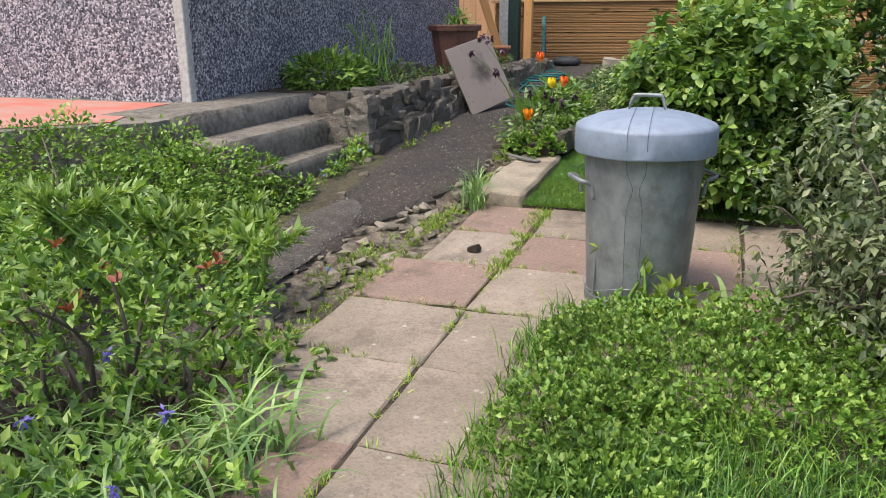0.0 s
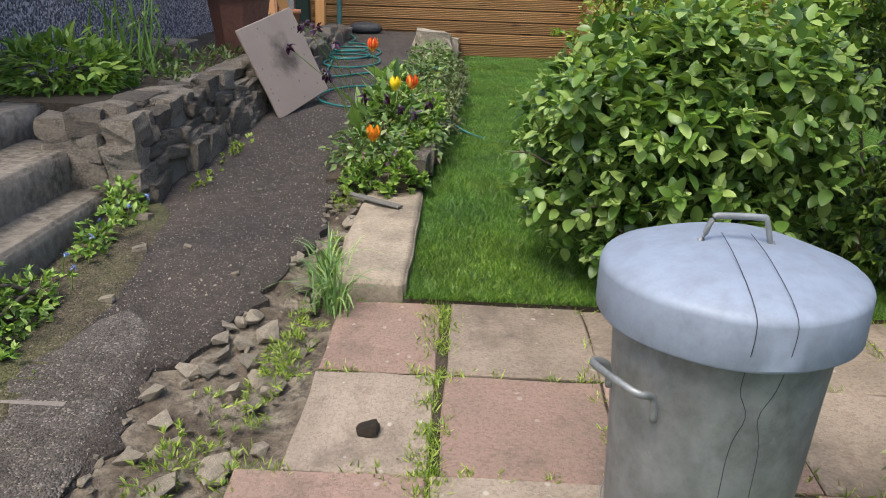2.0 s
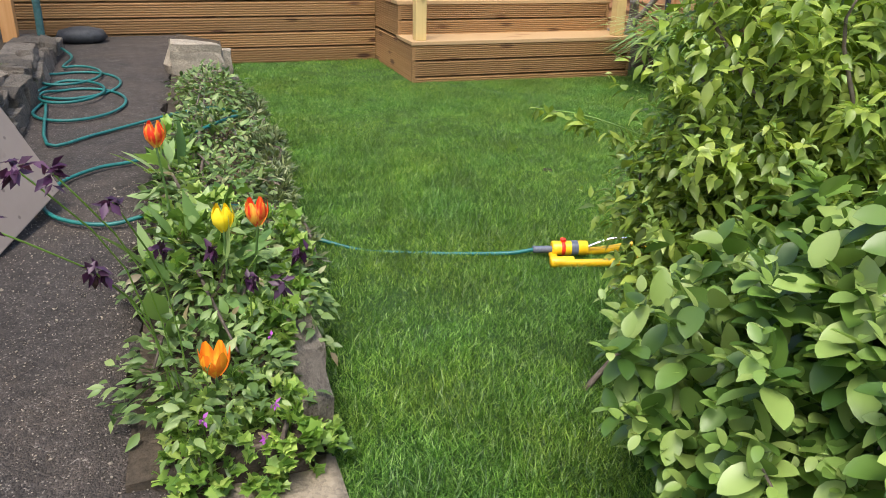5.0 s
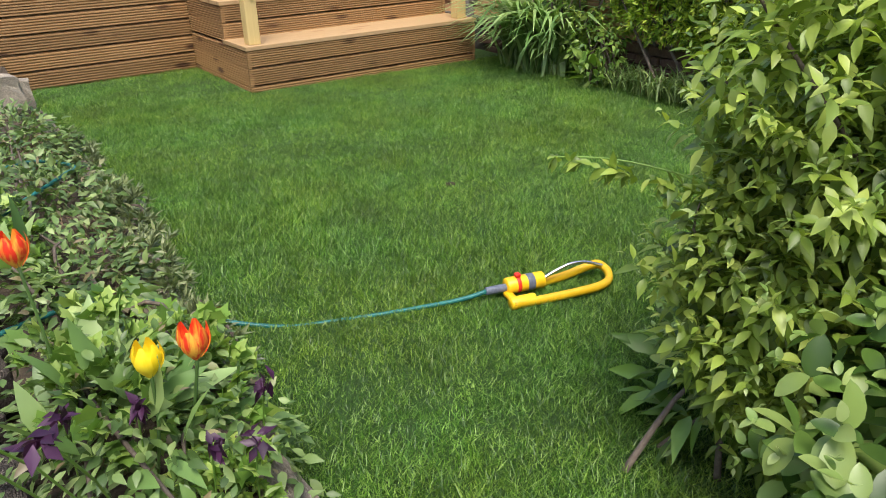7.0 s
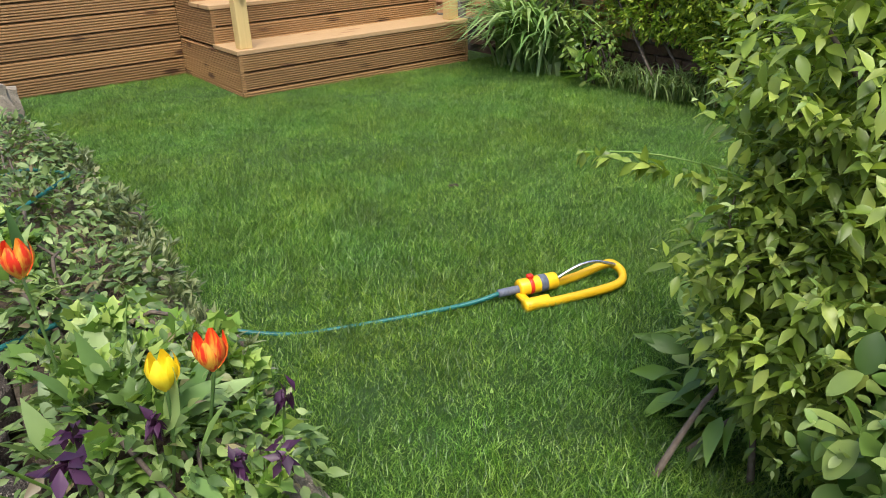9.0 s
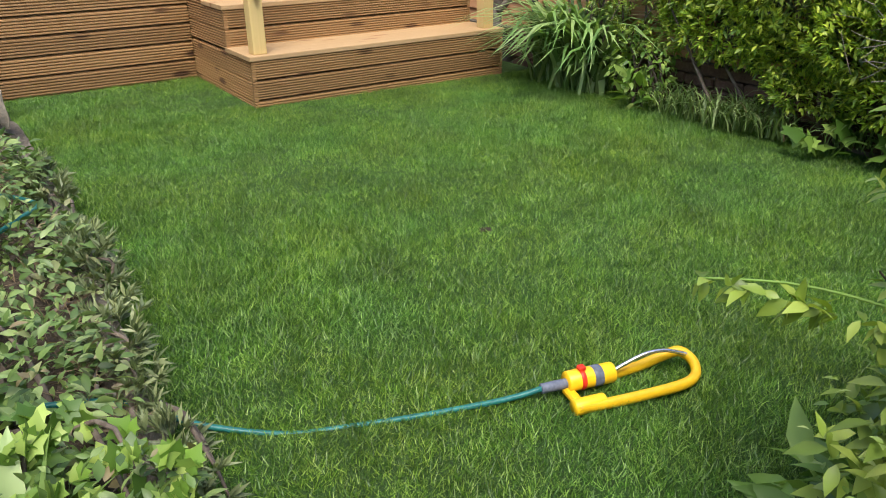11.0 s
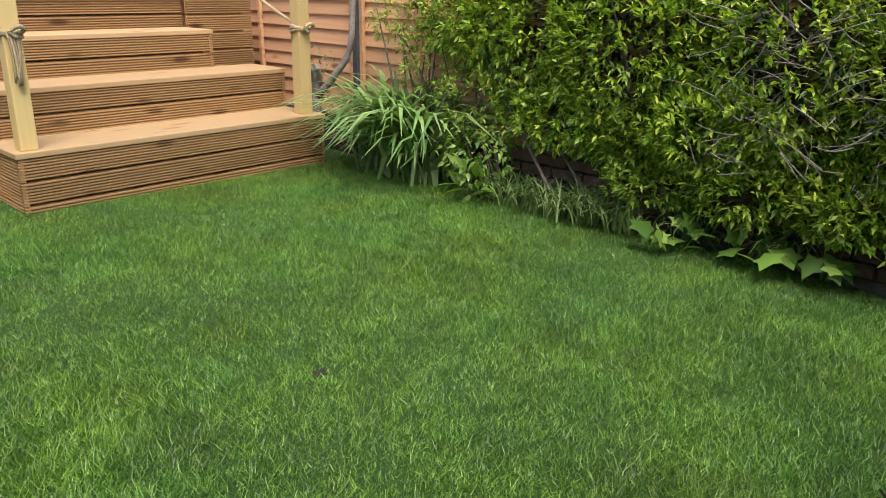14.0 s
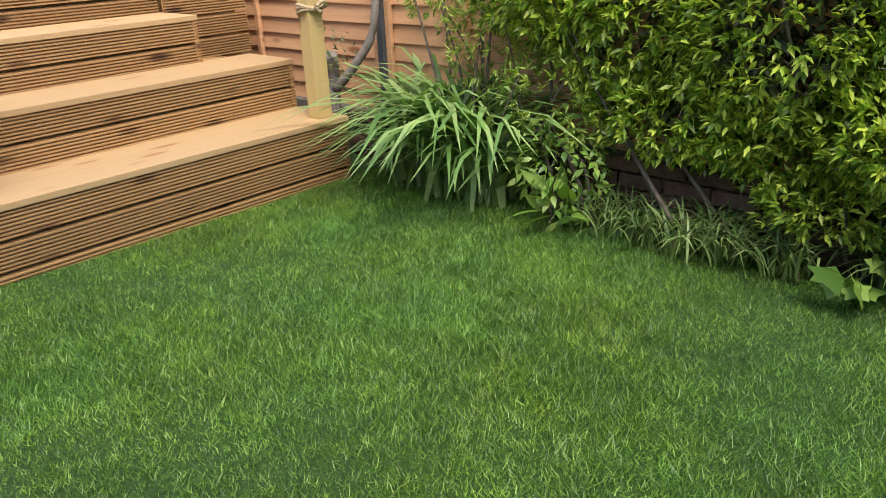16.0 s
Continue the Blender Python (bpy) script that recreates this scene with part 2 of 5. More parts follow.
def tube(points, radius, seg=8, smooth=3, taper=None):
    """A round rod along a smoothed line of points."""
    pts = [Vector(p) for p in points]
    if smooth:
        out = []
        for k in range(len(pts) - 1):
            p0, p1, p2, p3 = pts[max(k - 1, 0)], pts[k], pts[k + 1], pts[min(k + 2, len(pts) - 1)]
            for s in range(smooth):
                t = s / smooth
                out.append(0.5 * (2 * p1 + (p2 - p0) * t + (2 * p0 - 5 * p1 + 4 * p2 - p3) * t * t + (3 * p1 - p0 - 3 * p2 + p3) * t ** 3))
        pts = out + [pts[-1]]
    bm = bmesh.new()
    rings = []
    for k, p in enumerate(pts):
        d = (pts[min(k + 1, len(pts) - 1)] - pts[max(k - 1, 0)]).normalized()
        side = d.cross(Vector((0, 0, 1)) if abs(d.z) < 0.9 else Vector((1, 0, 0))).normalized()
        up = side.cross(d)
        r = radius if taper is None else radius + (taper - radius) * k / max(len(pts) - 1, 1)
        rings.append([bm.verts.new(p + r * (math.cos(a) * side + math.sin(a) * up)) for a in (2 * math.pi * j / seg for j in range(seg))])
    for a, b in zip(rings, rings[1:]):
        for k in range(seg):
            bm.faces.new((a[k], a[(k + 1) % seg], b[(k + 1) % seg], b[k])).smooth = True
    bm.faces.new(rings[0][::-1])
    bm.faces.new(rings[-1])
    return bm


def soup(name, verts, faces, material, parent=None, label="", kind="stuff"):
    """One mesh out of arrays of corners (n, k, 3) that repeat a face list."""
    n, k, _ = verts.shape
    me = bpy.data.meshes.new(name)
    sizes = np.array([len(f) for f in faces])
    flat = np.concatenate([np.array(f) for f in faces])
    loops = (flat[None] + (np.arange(n) * k)[:, None]).ravel().astype(np.int32)
    totals = np.tile(sizes, n).astype(np.int32)
    me.vertices.add(n * k)
    me.vertices.foreach_set("co", verts.astype(np.float32).ravel())
    me.loops.add(len(loops))
    me.loops.foreach_set("vertex_index", loops)
    me.polygons.add(len(totals))
    me.polygons.foreach_set("loop_start", np.r_[0, np.cumsum(totals)[:-1]].astype(np.int32))
    me.polygons.foreach_set("loop_total", totals)
    me.polygons.foreach_set("use_smooth", np.ones(len(totals), dtype=bool))
    me.update(calc_edges=True)
    me.materials.append(material)
    ob = new(name, me)
    ob.parent = parent
    return tagged(ob, label, kind=kind)


def leaf_shape(width, fold=0.12, curl=0.2, tip=0.5, rows=None):
    """A pointed leaf one unit long from the stalk at the origin, in four cross rows."""
    rows = rows or [(0.0, 0.02), (0.25, 0.8), (0.5, 1.0), (0.78, tip), (1.0, 0.02)]
    v = []
    for y, w in rows:
        z = -curl * y * y
        v += [(-w * width / 2, y, z + fold * w * width), (0, y, z), (w * width / 2, y, z + fold * w * width)]
    f = []
    for r in range(len(rows) - 1):
        a = 3 * r
        f += [(a, a + 1, a + 4, a + 3), (a + 1, a + 2, a + 5, a + 4)]
    return np.array(v), f


def strew(shape, places, aims, sizes, rng, spin=0.5):
    """Copies of a shape whose +y axis points along aims, face up as far as it can, with some spin."""
    n = len(places)
    aims = aims / np.linalg.norm(aims, axis=1)[:, None]
    up = np.tile([0.0, 0.0, 1.0], (n, 1)) + rng.normal(0, spin, (n, 3))
    side = np.cross(aims, up)
    side /= np.linalg.norm(side, axis=1)[:, None] + 1e-9
    nor = np.cross(side, aims)
    m = np.stack([side, aims, nor], axis=2)
    return np.einsum("nij,kj->nki", m, shape) * sizes[:, None, None] + places[:, None, :]


def crown_points(rng, n, blobs, shell=0.55):
    """Points in the outer part of several lumps (x, y, z, rx, ry, rz), with the way out from each lump's middle."""
    blobs = np.array(blobs, float)
    vol = (blobs[:, 3] * blobs[:, 4] * blobs[:, 5]) ** 0.67
    pick = rng.choice(len(blobs), n, p=vol / vol.sum())
    d = rng.normal(0, 1, (n, 3))
    d /= np.linalg.norm(d, axis=1)[:, None]
    r = shell + (1 - shell) * rng.random(n) ** 0.6
    lump = 1 + 0.16 * np.sin(5 * d[:, 0] + pick) * np.cos(4 * d[:, 1] + 2 * pick) + rng.normal(0, 0.05, n)
    p = blobs[pick, :3] + d * blobs[pick, 3:] * (r * lump)[:, None]
    return p, d


def bush(name, label, blobs, n, shape, size, material, seed, base, category="shrub", droop=0.25, shell=0.5, stems=10, bark=None, floor=None, spin=0.5):
    """A shrub: stems from the base and a crown of many leaves in uneven lumps."""
    rng = np.random.default_rng(seed)
    root = thing(name, label, category, m=pose(*base))
    p, d = crown_points(rng, n, blobs, shell)
    if floor is not None:
        keep = p[:, 2] > floor
        p, d = p[keep], d[keep]
    aims = d + rng.normal(0, 0.55, p.shape)
    aims[:, 2] = aims[:, 2] * 0.6 - droop
    sizes = size * rng.uniform(0.55, 1.2, len(p))
    v = strew(shape[0], p - np.array(base), aims, sizes, rng, spin)
    soup("crown", v, shape[1], material, root)
    for k in range(stems):
        b = blobs[rng.integers(len(blobs))]
        tip = Vector((b[0] - base[0] + rng.normal(0, b[3] * 0.35), b[1] - base[1] + rng.normal(0, b[4] * 0.35), b[2] - base[2] + b[5] * rng.uniform(0.1, 0.8)))
        foot = Vector((rng.normal(0, 0.08), rng.normal(0, 0.08), -0.03))
        mid = foot.lerp(tip, 0.5) + Vector((rng.normal(0, 0.05), rng.normal(0, 0.05), 0.08))
        part("stem", tube([foot, mid, tip], 0.011, 5, 3, 0.003), bark or BARK, root)
    return root


BARK = blotchy("bark", (0.13, 0.1, 0.075), (0.085, 0.065, 0.05), (0.18, 0.15, 0.12), 6, 40, 0.9, 0.6, 0.006)
LILAC = leafy("broad_leaf", (0.042, 0.1, 0.019), (0.145, 0.255, 0.05), (0.32, 0.43, 0.13), 0.38, 0.4)
YOUNG = leafy("young_leaf", (0.16, 0.27, 0.06), (0.27, 0.39, 0.1), (0.4, 0.5, 0.2), 0.42, 0.5)
POINTED = leafy("pointed_leaf", (0.1, 0.165, 0.024), (0.235, 0.335, 0.052), (0.43, 0.52, 0.12), 0.42, 0.5)
HEDGE = leafy("hedge_leaf", (0.06, 0.125, 0.016), (0.25, 0.39, 0.045), (0.6, 0.68, 0.11), 0.38, 0.55)
GREYLEAF = leafy("grey_leaf", (0.07, 0.10, 0.045), (0.15, 0.19, 0.085), (0.29, 0.33, 0.17))
WEED = leafy("weed_leaf", (0.06, 0.135, 0.02), (0.175, 0.31, 0.05), (0.36, 0.48, 0.12), 0.45, 0.4)
LAUREL = leafy("laurel_leaf", (0.018, 0.045, 0.01), (0.05, 0.105, 0.018), (0.19, 0.28, 0.05), 0.35, 0.25)
# Darkened copy of the hedge leaf: the shade inside the hedge, put into colour.
HEDGE_SHADED = leafy("hedge_shaded_leaf", (0.015, 0.025, 0.008), (0.035, 0.055, 0.012), (0.1, 0.1, 0.04), 0.6, 0.15)
BED = leafy("bed_leaf", (0.055, 0.105, 0.028), (0.135, 0.225, 0.06), (0.28, 0.37, 0.14), odd=(0.22, 0.18, 0.1))
STRAP = leafy("strap_leaf", (0.09, 0.19, 0.05), (0.19, 0.32, 0.095), (0.33, 0.45, 0.18))


def turf_blades():
    """Mown grass: each blade its own green, drifting between blue-green and yellow-green over the lawn in broad and narrow patches."""
    m = leafy("lawn_blade", (0.028, 0.092, 0.010), (0.098, 0.22, 0.024), (0.27, 0.43, 0.085), 0.42, 0.4)
    n, l = m.node_tree.nodes, m.node_tree.links
    p = n["Principled BSDF"]
    old = p.inputs["Base Color"].links[0].from_socket
    v = coords(n, l, offset=False)
    broad = ramp(n, l, tex(n, l, v, 1.6, 3), [(0.35, (0.86, 0.99, 1.15)), (0.65, (1.14, 1.03, 0.85))])
    narrow = ramp(n, l, tex(n, l, v, 11.0, 4, 0.65), [(0.36, (0.78, 0.8, 0.78)), (0.64, (1.17, 1.16, 1.15))])
    l.new(mix(n, l, 1.0, mix(n, l, 1.0, old, broad, "MULTIPLY"), narrow, "MULTIPLY"), p.inputs["Base Color"])
    return m


GRASS = turf_blades()


# ---- ground ----
def path_z(y):
    return float(np.interp(y, [-6, 0, 1, 1.8, 2.8, 4.6, 6, 7.6, 9.3], [-0.6, -0.34, -0.265, -0.19, -0.085, 0.06, 0.13, 0.2, 0.26]))


def pave_z(y):
    return -0.265 + 0.037 * y


LAWN_Y, LAWN_H = [2.5, 3.5, 4.5, 5.6, 7.0, 9.3], [-0.155, -0.105, -0.066, -0.028, -0.005, 0.0]


def lawn_z(x, y):
    return float(np.interp(y, LAWN_Y, LAWN_H)) - 0.008 * max(0, x - 3.2)


def sheet(name, xs, ys, height, material, label, category, jitter=0.0):
    bm = bmesh.new()
    rng = np.random.default_rng(5)
    grid = [[bm.verts.new((x, y, height(x, y) + rng.normal(0, jitter))) for x in xs] for y in ys]
    for a, b in zip(grid, grid[1:]):
        for k in range(len(xs) - 1):
            bm.faces.new((a[k], a[k + 1], b[k + 1], b[k])).smooth = True
    ob = part(name, bm, material)
    return tagged(ob, label, category, kind="structure")


sheet("ground", [-60, -25, -8, -3, -1.5, 0, 1.5, 3, 5, 8, 25, 60], [-60, -25, -8, -4, -2, 0, 2, 4, 6, 8, 12, 25, 60],
      lambda x, y: min(path_z(max(-6, min(y, 9.3))), 0.0) - 0.1, SOIL, "bare brown garden soil under the plants", "ground")


def path_left(y):
    return float(np.interp(y, [-2, 0.8, 1.6, 2.2, 3.1, 4.2, 9.3], [-0.3, 0.2, 0.45, 0.35, 0.35, 0.55, 0.5]))


EDGE_Y, EDGE_X = [-2, 0.4, 1.1, 1.9, 2.2, 2.6, 3.3, 4.5, 5.3, 7.0, 9.3], [0.9, 0.95, 0.97, 1.02, 1.13, 1.28, 1.31, 1.22, 1.3, 1.34, 1.5]


def path_right(y):
    return float(np.interp(y, EDGE_Y, EDGE_X))


def asphalt():
    bm = bmesh.new()
    rng = np.random.default_rng(3)
    rows = []
    for y in np.arange(-2.0, 9.26, 0.05):
        a, b = path_left(y) - 0.15, path_right(y) + rng.normal(0, 0.016) + 0.03 * noise.noise((y * 7, 0, 0)) + 0.02 * math.sin(9 * y)
        rows.append([bm.verts.new((a + (b - a) * t, y, path_z(y) + 0.006 * noise.noise((a + (b - a) * t, y, 0)) - (0.02 if t == 1 else 0))) for t in (0, 0.2, 0.4, 0.6, 0.8, 0.96, 1)]
                    + [bm.verts.new((b, y, path_z(y) - 0.12))])
    for a, b in zip(rows, rows[1:]):
        for k in range(7):
            bm.faces.new((a[k], a[k + 1], b[k + 1], b[k])).smooth = k < 5
    tagged(part("path", bm, ASPHALT), "worn dark asphalt garden path with crumbling edge", "path", kind="structure")


asphalt()


def bed_right(y):
    return float(np.interp(y, [2.5, 3.4, 4.1, 5.6, 6.1, 9.3], [1.72, 1.70, 1.75, 1.82, 1.86, 1.86]))


def lawn():
    ys = np.r_[2.492, np.arange(2.6, 9.3, 0.2)]
    bm = bmesh.new()
    rows = []
    for y in ys:
        a, b = bed_right(y), 5.5
        rows.append([bm.verts.new((a + (b - a) * t, y, lawn_z(a + (b - a) * t, y) + 0.01 * noise.noise((a + (b - a) * t, y, 3)))) for t in np.linspace(0, 1, 16)])
    for a, b in zip(rows, rows[1:]):
        for k in range(15):
            bm.faces.new((a[k], a[k + 1], b[k + 1], b[k])).smooth = True
    for a, b in zip(rows[0], rows[0][1:]):
        lo = [bm.verts.new(v.co - Vector((0, 0, 0.12))) for v in (a, b)]
        bm.faces.new((lo[0], lo[1], b, a)).material_index = 1
    root = tagged(part("lawn", bm, TURF), "freshly laid bright green turf lawn", "lawn", kind="structure")
    root.data.materials.append(SOIL)
    rng = np.random.default_rng(11)
    n = 1050000
    y = 2.488 + 5.64 * rng.random(n) ** 1.2
    y = np.where(rng.random(n) < 0.1, 8.0 + 1.23 * rng.random(n), y)
    a = np.interp(y, [2.5, 3.4, 4.1, 5.6, 6.1, 9.3], [1.72, 1.70, 1.75, 1.82, 1.86, 1.86])
    x = a + (5.42 - a) * rng.random(n)
    ok = ~((y > 8.0) & (x > 3.2)) & (y < 9.22)
    x, y = x[ok], y[ok]
    z = np.interp(y, LAWN_Y, LAWN_H) - 0.008 * np.maximum(0, x - 3.2)
    n = len(x)
    tall = 1 + 0.22 * np.sin(2.1 * x + 1.3 * np.sin(1.7 * y)) * np.sin(2.6 * y + x) + 0.22 * np.sin(13 * x + 3 * np.sin(9 * y)) * np.sin(11 * y + 4 * np.sin(7 * x))
    h = rng.uniform(0.010, 0.032, n) * tall
    comb = 2.4 * np.sin(1.9 * x + 2.2 * np.sin(1.3 * y)) + 2.0 * np.sin(3.1 * y + 1.7 * np.sin(2.3 * x)) + 1.2 * np.sin(17 * x + 9 * np.sin(5 * y))
    ang = comb + rng.normal(0, 2.2, n)
    lean = rng.uniform(0.1, 1.6, n) * h
    w = rng.uniform(0.0011, 0.0024, n)
    turn = rng.uniform(0, np.pi, n)
    base = np.stack([x, y, z - 0.004], 1)
    side = np.stack([np.cos(turn), np.sin(turn), np.zeros(n)], 1) * w[:, None]
    tip = base + np.stack([np.cos(ang) * lean, np.sin(ang) * lean, h], 1)
    soup("grass_blades", np.stack([base - side, base + side, tip], 1), [(0, 1, 2)], GRASS, root, "short mown grass blades")


lawn()
soilbed = box_bm(1.2, 1.8, 3.55, 9.2, -0.3, 0.05)
for v in soilbed.verts:
    if v.co.x > 1.5:
        v.co.x = bed_right(v.co.y) - 0.06
    if v.co.z > 0:
        v.co.z = path_z(v.co.y) + 0.02 if v.co.x < 1.5 else max(0.03, path_z(v.co.y) - 0.05)
    if v.co.x < 1.5:
        v.co.x = path_right(v.co.y) - 0.05
tagged(part("flower_bed", soilbed, SOIL), "narrow raised bed of brown soil", "flower bed", kind="structure")


# ---- house and steps ----
def house():
    root = thing("house", "bungalow with grey pebbledash walls and pale corner trim", "house")
    part("wall", box_bm(-6.0, -0.57, 2.68, 8.3, -0.6, 2.6), PEBBLE, root)
    part("corner_trim", box_bm(-0.62, -0.545, 2.655, 2.72, 0.3, 2.6, 0.006), TRIM, root, "pale painted corner bead")
    roof = bmesh.new()
    vs = [roof.verts.new(c) for c in ((-6.3, 2.5, 2.56), (-0.43, 2.5, 2.56), (-0.43, 8.5, 2.56), (-6.3, 8.5, 2.56), (-4.2, 5.5, 4.0), (-2.6, 5.5, 4.0))]
    for f in ((0, 1, 5, 4), (1, 2, 5), (2, 3, 4, 5), (3, 0, 4), (3, 2, 1, 0)):
        roof.faces.new([vs[k] for k in f])
    part("roof", roof, STONE, root, "grey tiled hipped roof")


house()


def worn_block(name, x0, x1, y0, y1, z0, z1, material, parent, seed=0, amount=0.008):
    bm = box_bm(x0, x1, y0, y1, z0, z1)
    bmesh.ops.subdivide_edges(bm, edges=bm.edges[:], cuts=6, use_grid_fill=True)
    bmesh.ops.bevel(bm, geom=[e for e in bm.edges if e.calc_face_angle(0) > 1.0], offset=0.012, segments=2, affect="EDGES")
    for v in bm.verts:
        v.co += Vector(noise.noise_vector(v.co * 6 + Vector((seed, 0, 0)))) * amount
    for f in bm.faces:
        f.smooth = True
    return part(name, bm, material, parent)


def garden_steps():
    root = thing("garden_steps", "three worn grey concrete garden steps", "steps")
    worn_block("step", -0.62, -0.10, 1.9, 3.55, -0.4, 0.325, CONCRETE, root, 1)
    worn_block("step", -0.12, 0.19, 1.95, 3.33, -0.4, 0.19, CONCRETE, root, 2)
    worn_block("step", 0.17, 0.36, 2.05, 3.12, -0.4, 0.025, CONCRETE, root, 3)


garden_steps()
terrace = bmesh.new()
rim = [(-6.0, 0.75), (-0.85, 0.95), (-0.12, 1.75), (-0.12, 1.92), (-0.6, 1.92), (-0.6, 2.69), (-6.0, 2.69)]
low, top = [[terrace.verts.new((x, y, z)) for x, y in rim] for z in (-0.4, 0.318)]
terrace.faces.new(top)
for k in range(len(rim)):
    terrace.faces.new((low[k], low[(k + 1) % len(rim)], top[(k + 1) % len(rim)], top[k]))
tagged(part("terrace", terrace, CONCRETE), "raised grey concrete terrace beside the house", "terrace", kind="structure")
red = bmesh.new()
red.faces.new([red.verts.new((x, y, 0.323)) for x, y in ((-5.9, 0.85), (-0.92, 1.03), (-0.32, 1.68), (-0.62, 2.3), (-0.66, 2.58), (-5.9, 2.6))])
tagged(part("red_floor", red, RED_PAVE), "flaking red floor paint on the terrace", "floor paint", kind="structure")


# ---- deck ----
def grooved(length, height, thick, along="X", ridges=7, rng=random):
    """A deck board standing on edge: grooves run along its outer face, which looks to -y (or -x)."""
    prof = [(0.0, 0.0)]
    step = height / ridges
    for k in range(ridges):
        z = k * step
        prof += [(-thick + 0.013, z + 0.001), (-thick, z + step * 0.12), (-thick, z + step * 0.55), (-thick + 0.013, z + step * 0.68)]
    prof += [(-thick + 0.013, height), (0.0, height)]
    bm = bmesh.new()
    ends = []
    for s in (0.0, length):
        ends.append([bm.verts.new((s, d, z) if along == "X" else (d, s, z)) for d, z in prof])
    n = len(prof)
    for k in range(n):
        bm.faces.new((ends[0][k], ends[0][(k + 1) % n], ends[1][(k + 1) % n], ends[1][k]))
    bm.faces.new(ends[0][::-1])
    bm.faces.new(ends[1])
    bmesh.ops.recalc_face_normals(bm, faces=bm.faces[:])
    return bm


TOPS = [0.325, 0.595, 0.85, 1.095]
FRONTS = [8.0, 8.43, 8.83, 9.23]
SX0, SX1 = 3.2, 5.17


def boards_up(root, x0, x1, y, z0, z1, pitch=0.128, ridges=7):
    """Grooved boards one above the other, the lowest one cut by the ground."""
    z = z1
    while z > z0:
        h = min(pitch - 0.014, z - z0 + 0.05)
        ob = part("board", grooved(x1 - x0, h, 0.026, ridges=ridges), DECK, root)
        ob.location = (x0, y + 0.026, z - h)
        z -= pitch


def deck():
    root = thing("deck", "new raised timber deck clad in grooved boards", "deck")
    boards_up(root, -0.35, SX0 - 0.002, 9.23, -0.1, 1.062, 0.133, 6)
    part("frame", box_bm(-0.35, 5.4, 9.29, 12.5, -0.1, 1.06), DECK, root)
    part("deck_floor", box_bm(-0.4, 5.42, 9.2, 12.5, 1.067, 1.095, 0.004), TREAD, root)
    boards_up(root, 4.85, 5.4, 9.16, 0.3, 1.06)


def deck_steps():
    root = thing("deck_steps", "timber deck steps with grooved risers and smooth treads", "steps")
    for k in range(3):
        x1 = SX1 if k < 2 else 4.85
        z0 = -0.08 if k == 0 else TOPS[k - 1]
        boards_up(root, SX0, x1, FRONTS[k], z0, TOPS[k] - 0.03)
        part("tread", box_bm(SX0 - 0.008, x1 + 0.008, FRONTS[k] - 0.005, FRONTS[k + 1] + 0.03, TOPS[k] - 0.03, TOPS[k], 0.004, 2), TREAD, root)
        part("carcass", box_bm(SX0 + 0.05, x1 - 0.05, FRONTS[k] + 0.055, 9.25, -0.1, TOPS[k] - 0.032), DECK, root)
    boards_up(root, SX0, 4.85, FRONTS[3], TOPS[2], TOPS[3] - 0.03)
    for k in range(3):
        z = TOPS[k] - 0.032
        low = -0.08 if k == 0 else TOPS[k - 1] - 0.03
        while z > low:
            h = min(0.122, z - low + 0.0)
            if h < 0.02:
                break
            for x, flip in ((SX0, False), (SX1 if k < 2 else 4.85, True)):
                bm = grooved(9.23 - FRONTS[k], h, 0.026, "Y")
                if flip:
                    for v in bm.verts:
                        v.co.x = -v.co.x
                    bmesh.ops.reverse_faces(bm, faces=bm.faces[:])
                ob = part("side_board", bm, DECK_Y, root)
                ob.location = (x + (0.026 if not flip else -0.026), FRONTS[k] + 0.002, z - h)
            z -= 0.128


deck()
deck_steps()


def rail_post(x, y, label):
    root = thing("deck_post", label, "post", "posts of the deck stair", m=pose(x, y, TOPS[0]))
    part("shaft", box_bm(-0.045, 0.045, -0.045, 0.045, 0, 1.0, 0.006, 2), POST, root)
    return root


rail_post(3.285, 8.09, "square pale timber post with a tied rope on the bottom step")
rail_post(5.075, 8.10, "square pale timber post with a rope knot on the bottom step")


# ---- boundary ----
def fence():
    root = thing("fence", "orange-brown overlapping timber panel fence", "fence")
    rng = random.Random(4)
    for panel in range(4):
        y0 = 8.13 + 1.83 * (panel - 2)
        for k in range(15):
            bm = box_bm(-0.006, 0.006, 0, 1.81, 0, 0.115)
            for v in bm.verts:
                v.co.x += -0.012 + 0.02 * v.co.z / 0.115
                v.co.z += 0.006 * math.sin(v.co.y * 5 + k)
            ob = part("slat", bm, FENCE, root)
            ob.location = (5.62, y0 + 0.02, 0.25 + k * 0.1)
            ob.rotation_euler = (rng.uniform(-0.004, 0.004), 0, 0)
        for s in (0.04, 1.2, 1.77):
            part("batten", box_bm(5.575, 5.605, y0 + s - 0.02, y0 + s + 0.02, 0.25, 1.8, 0.003), FENCE, root)


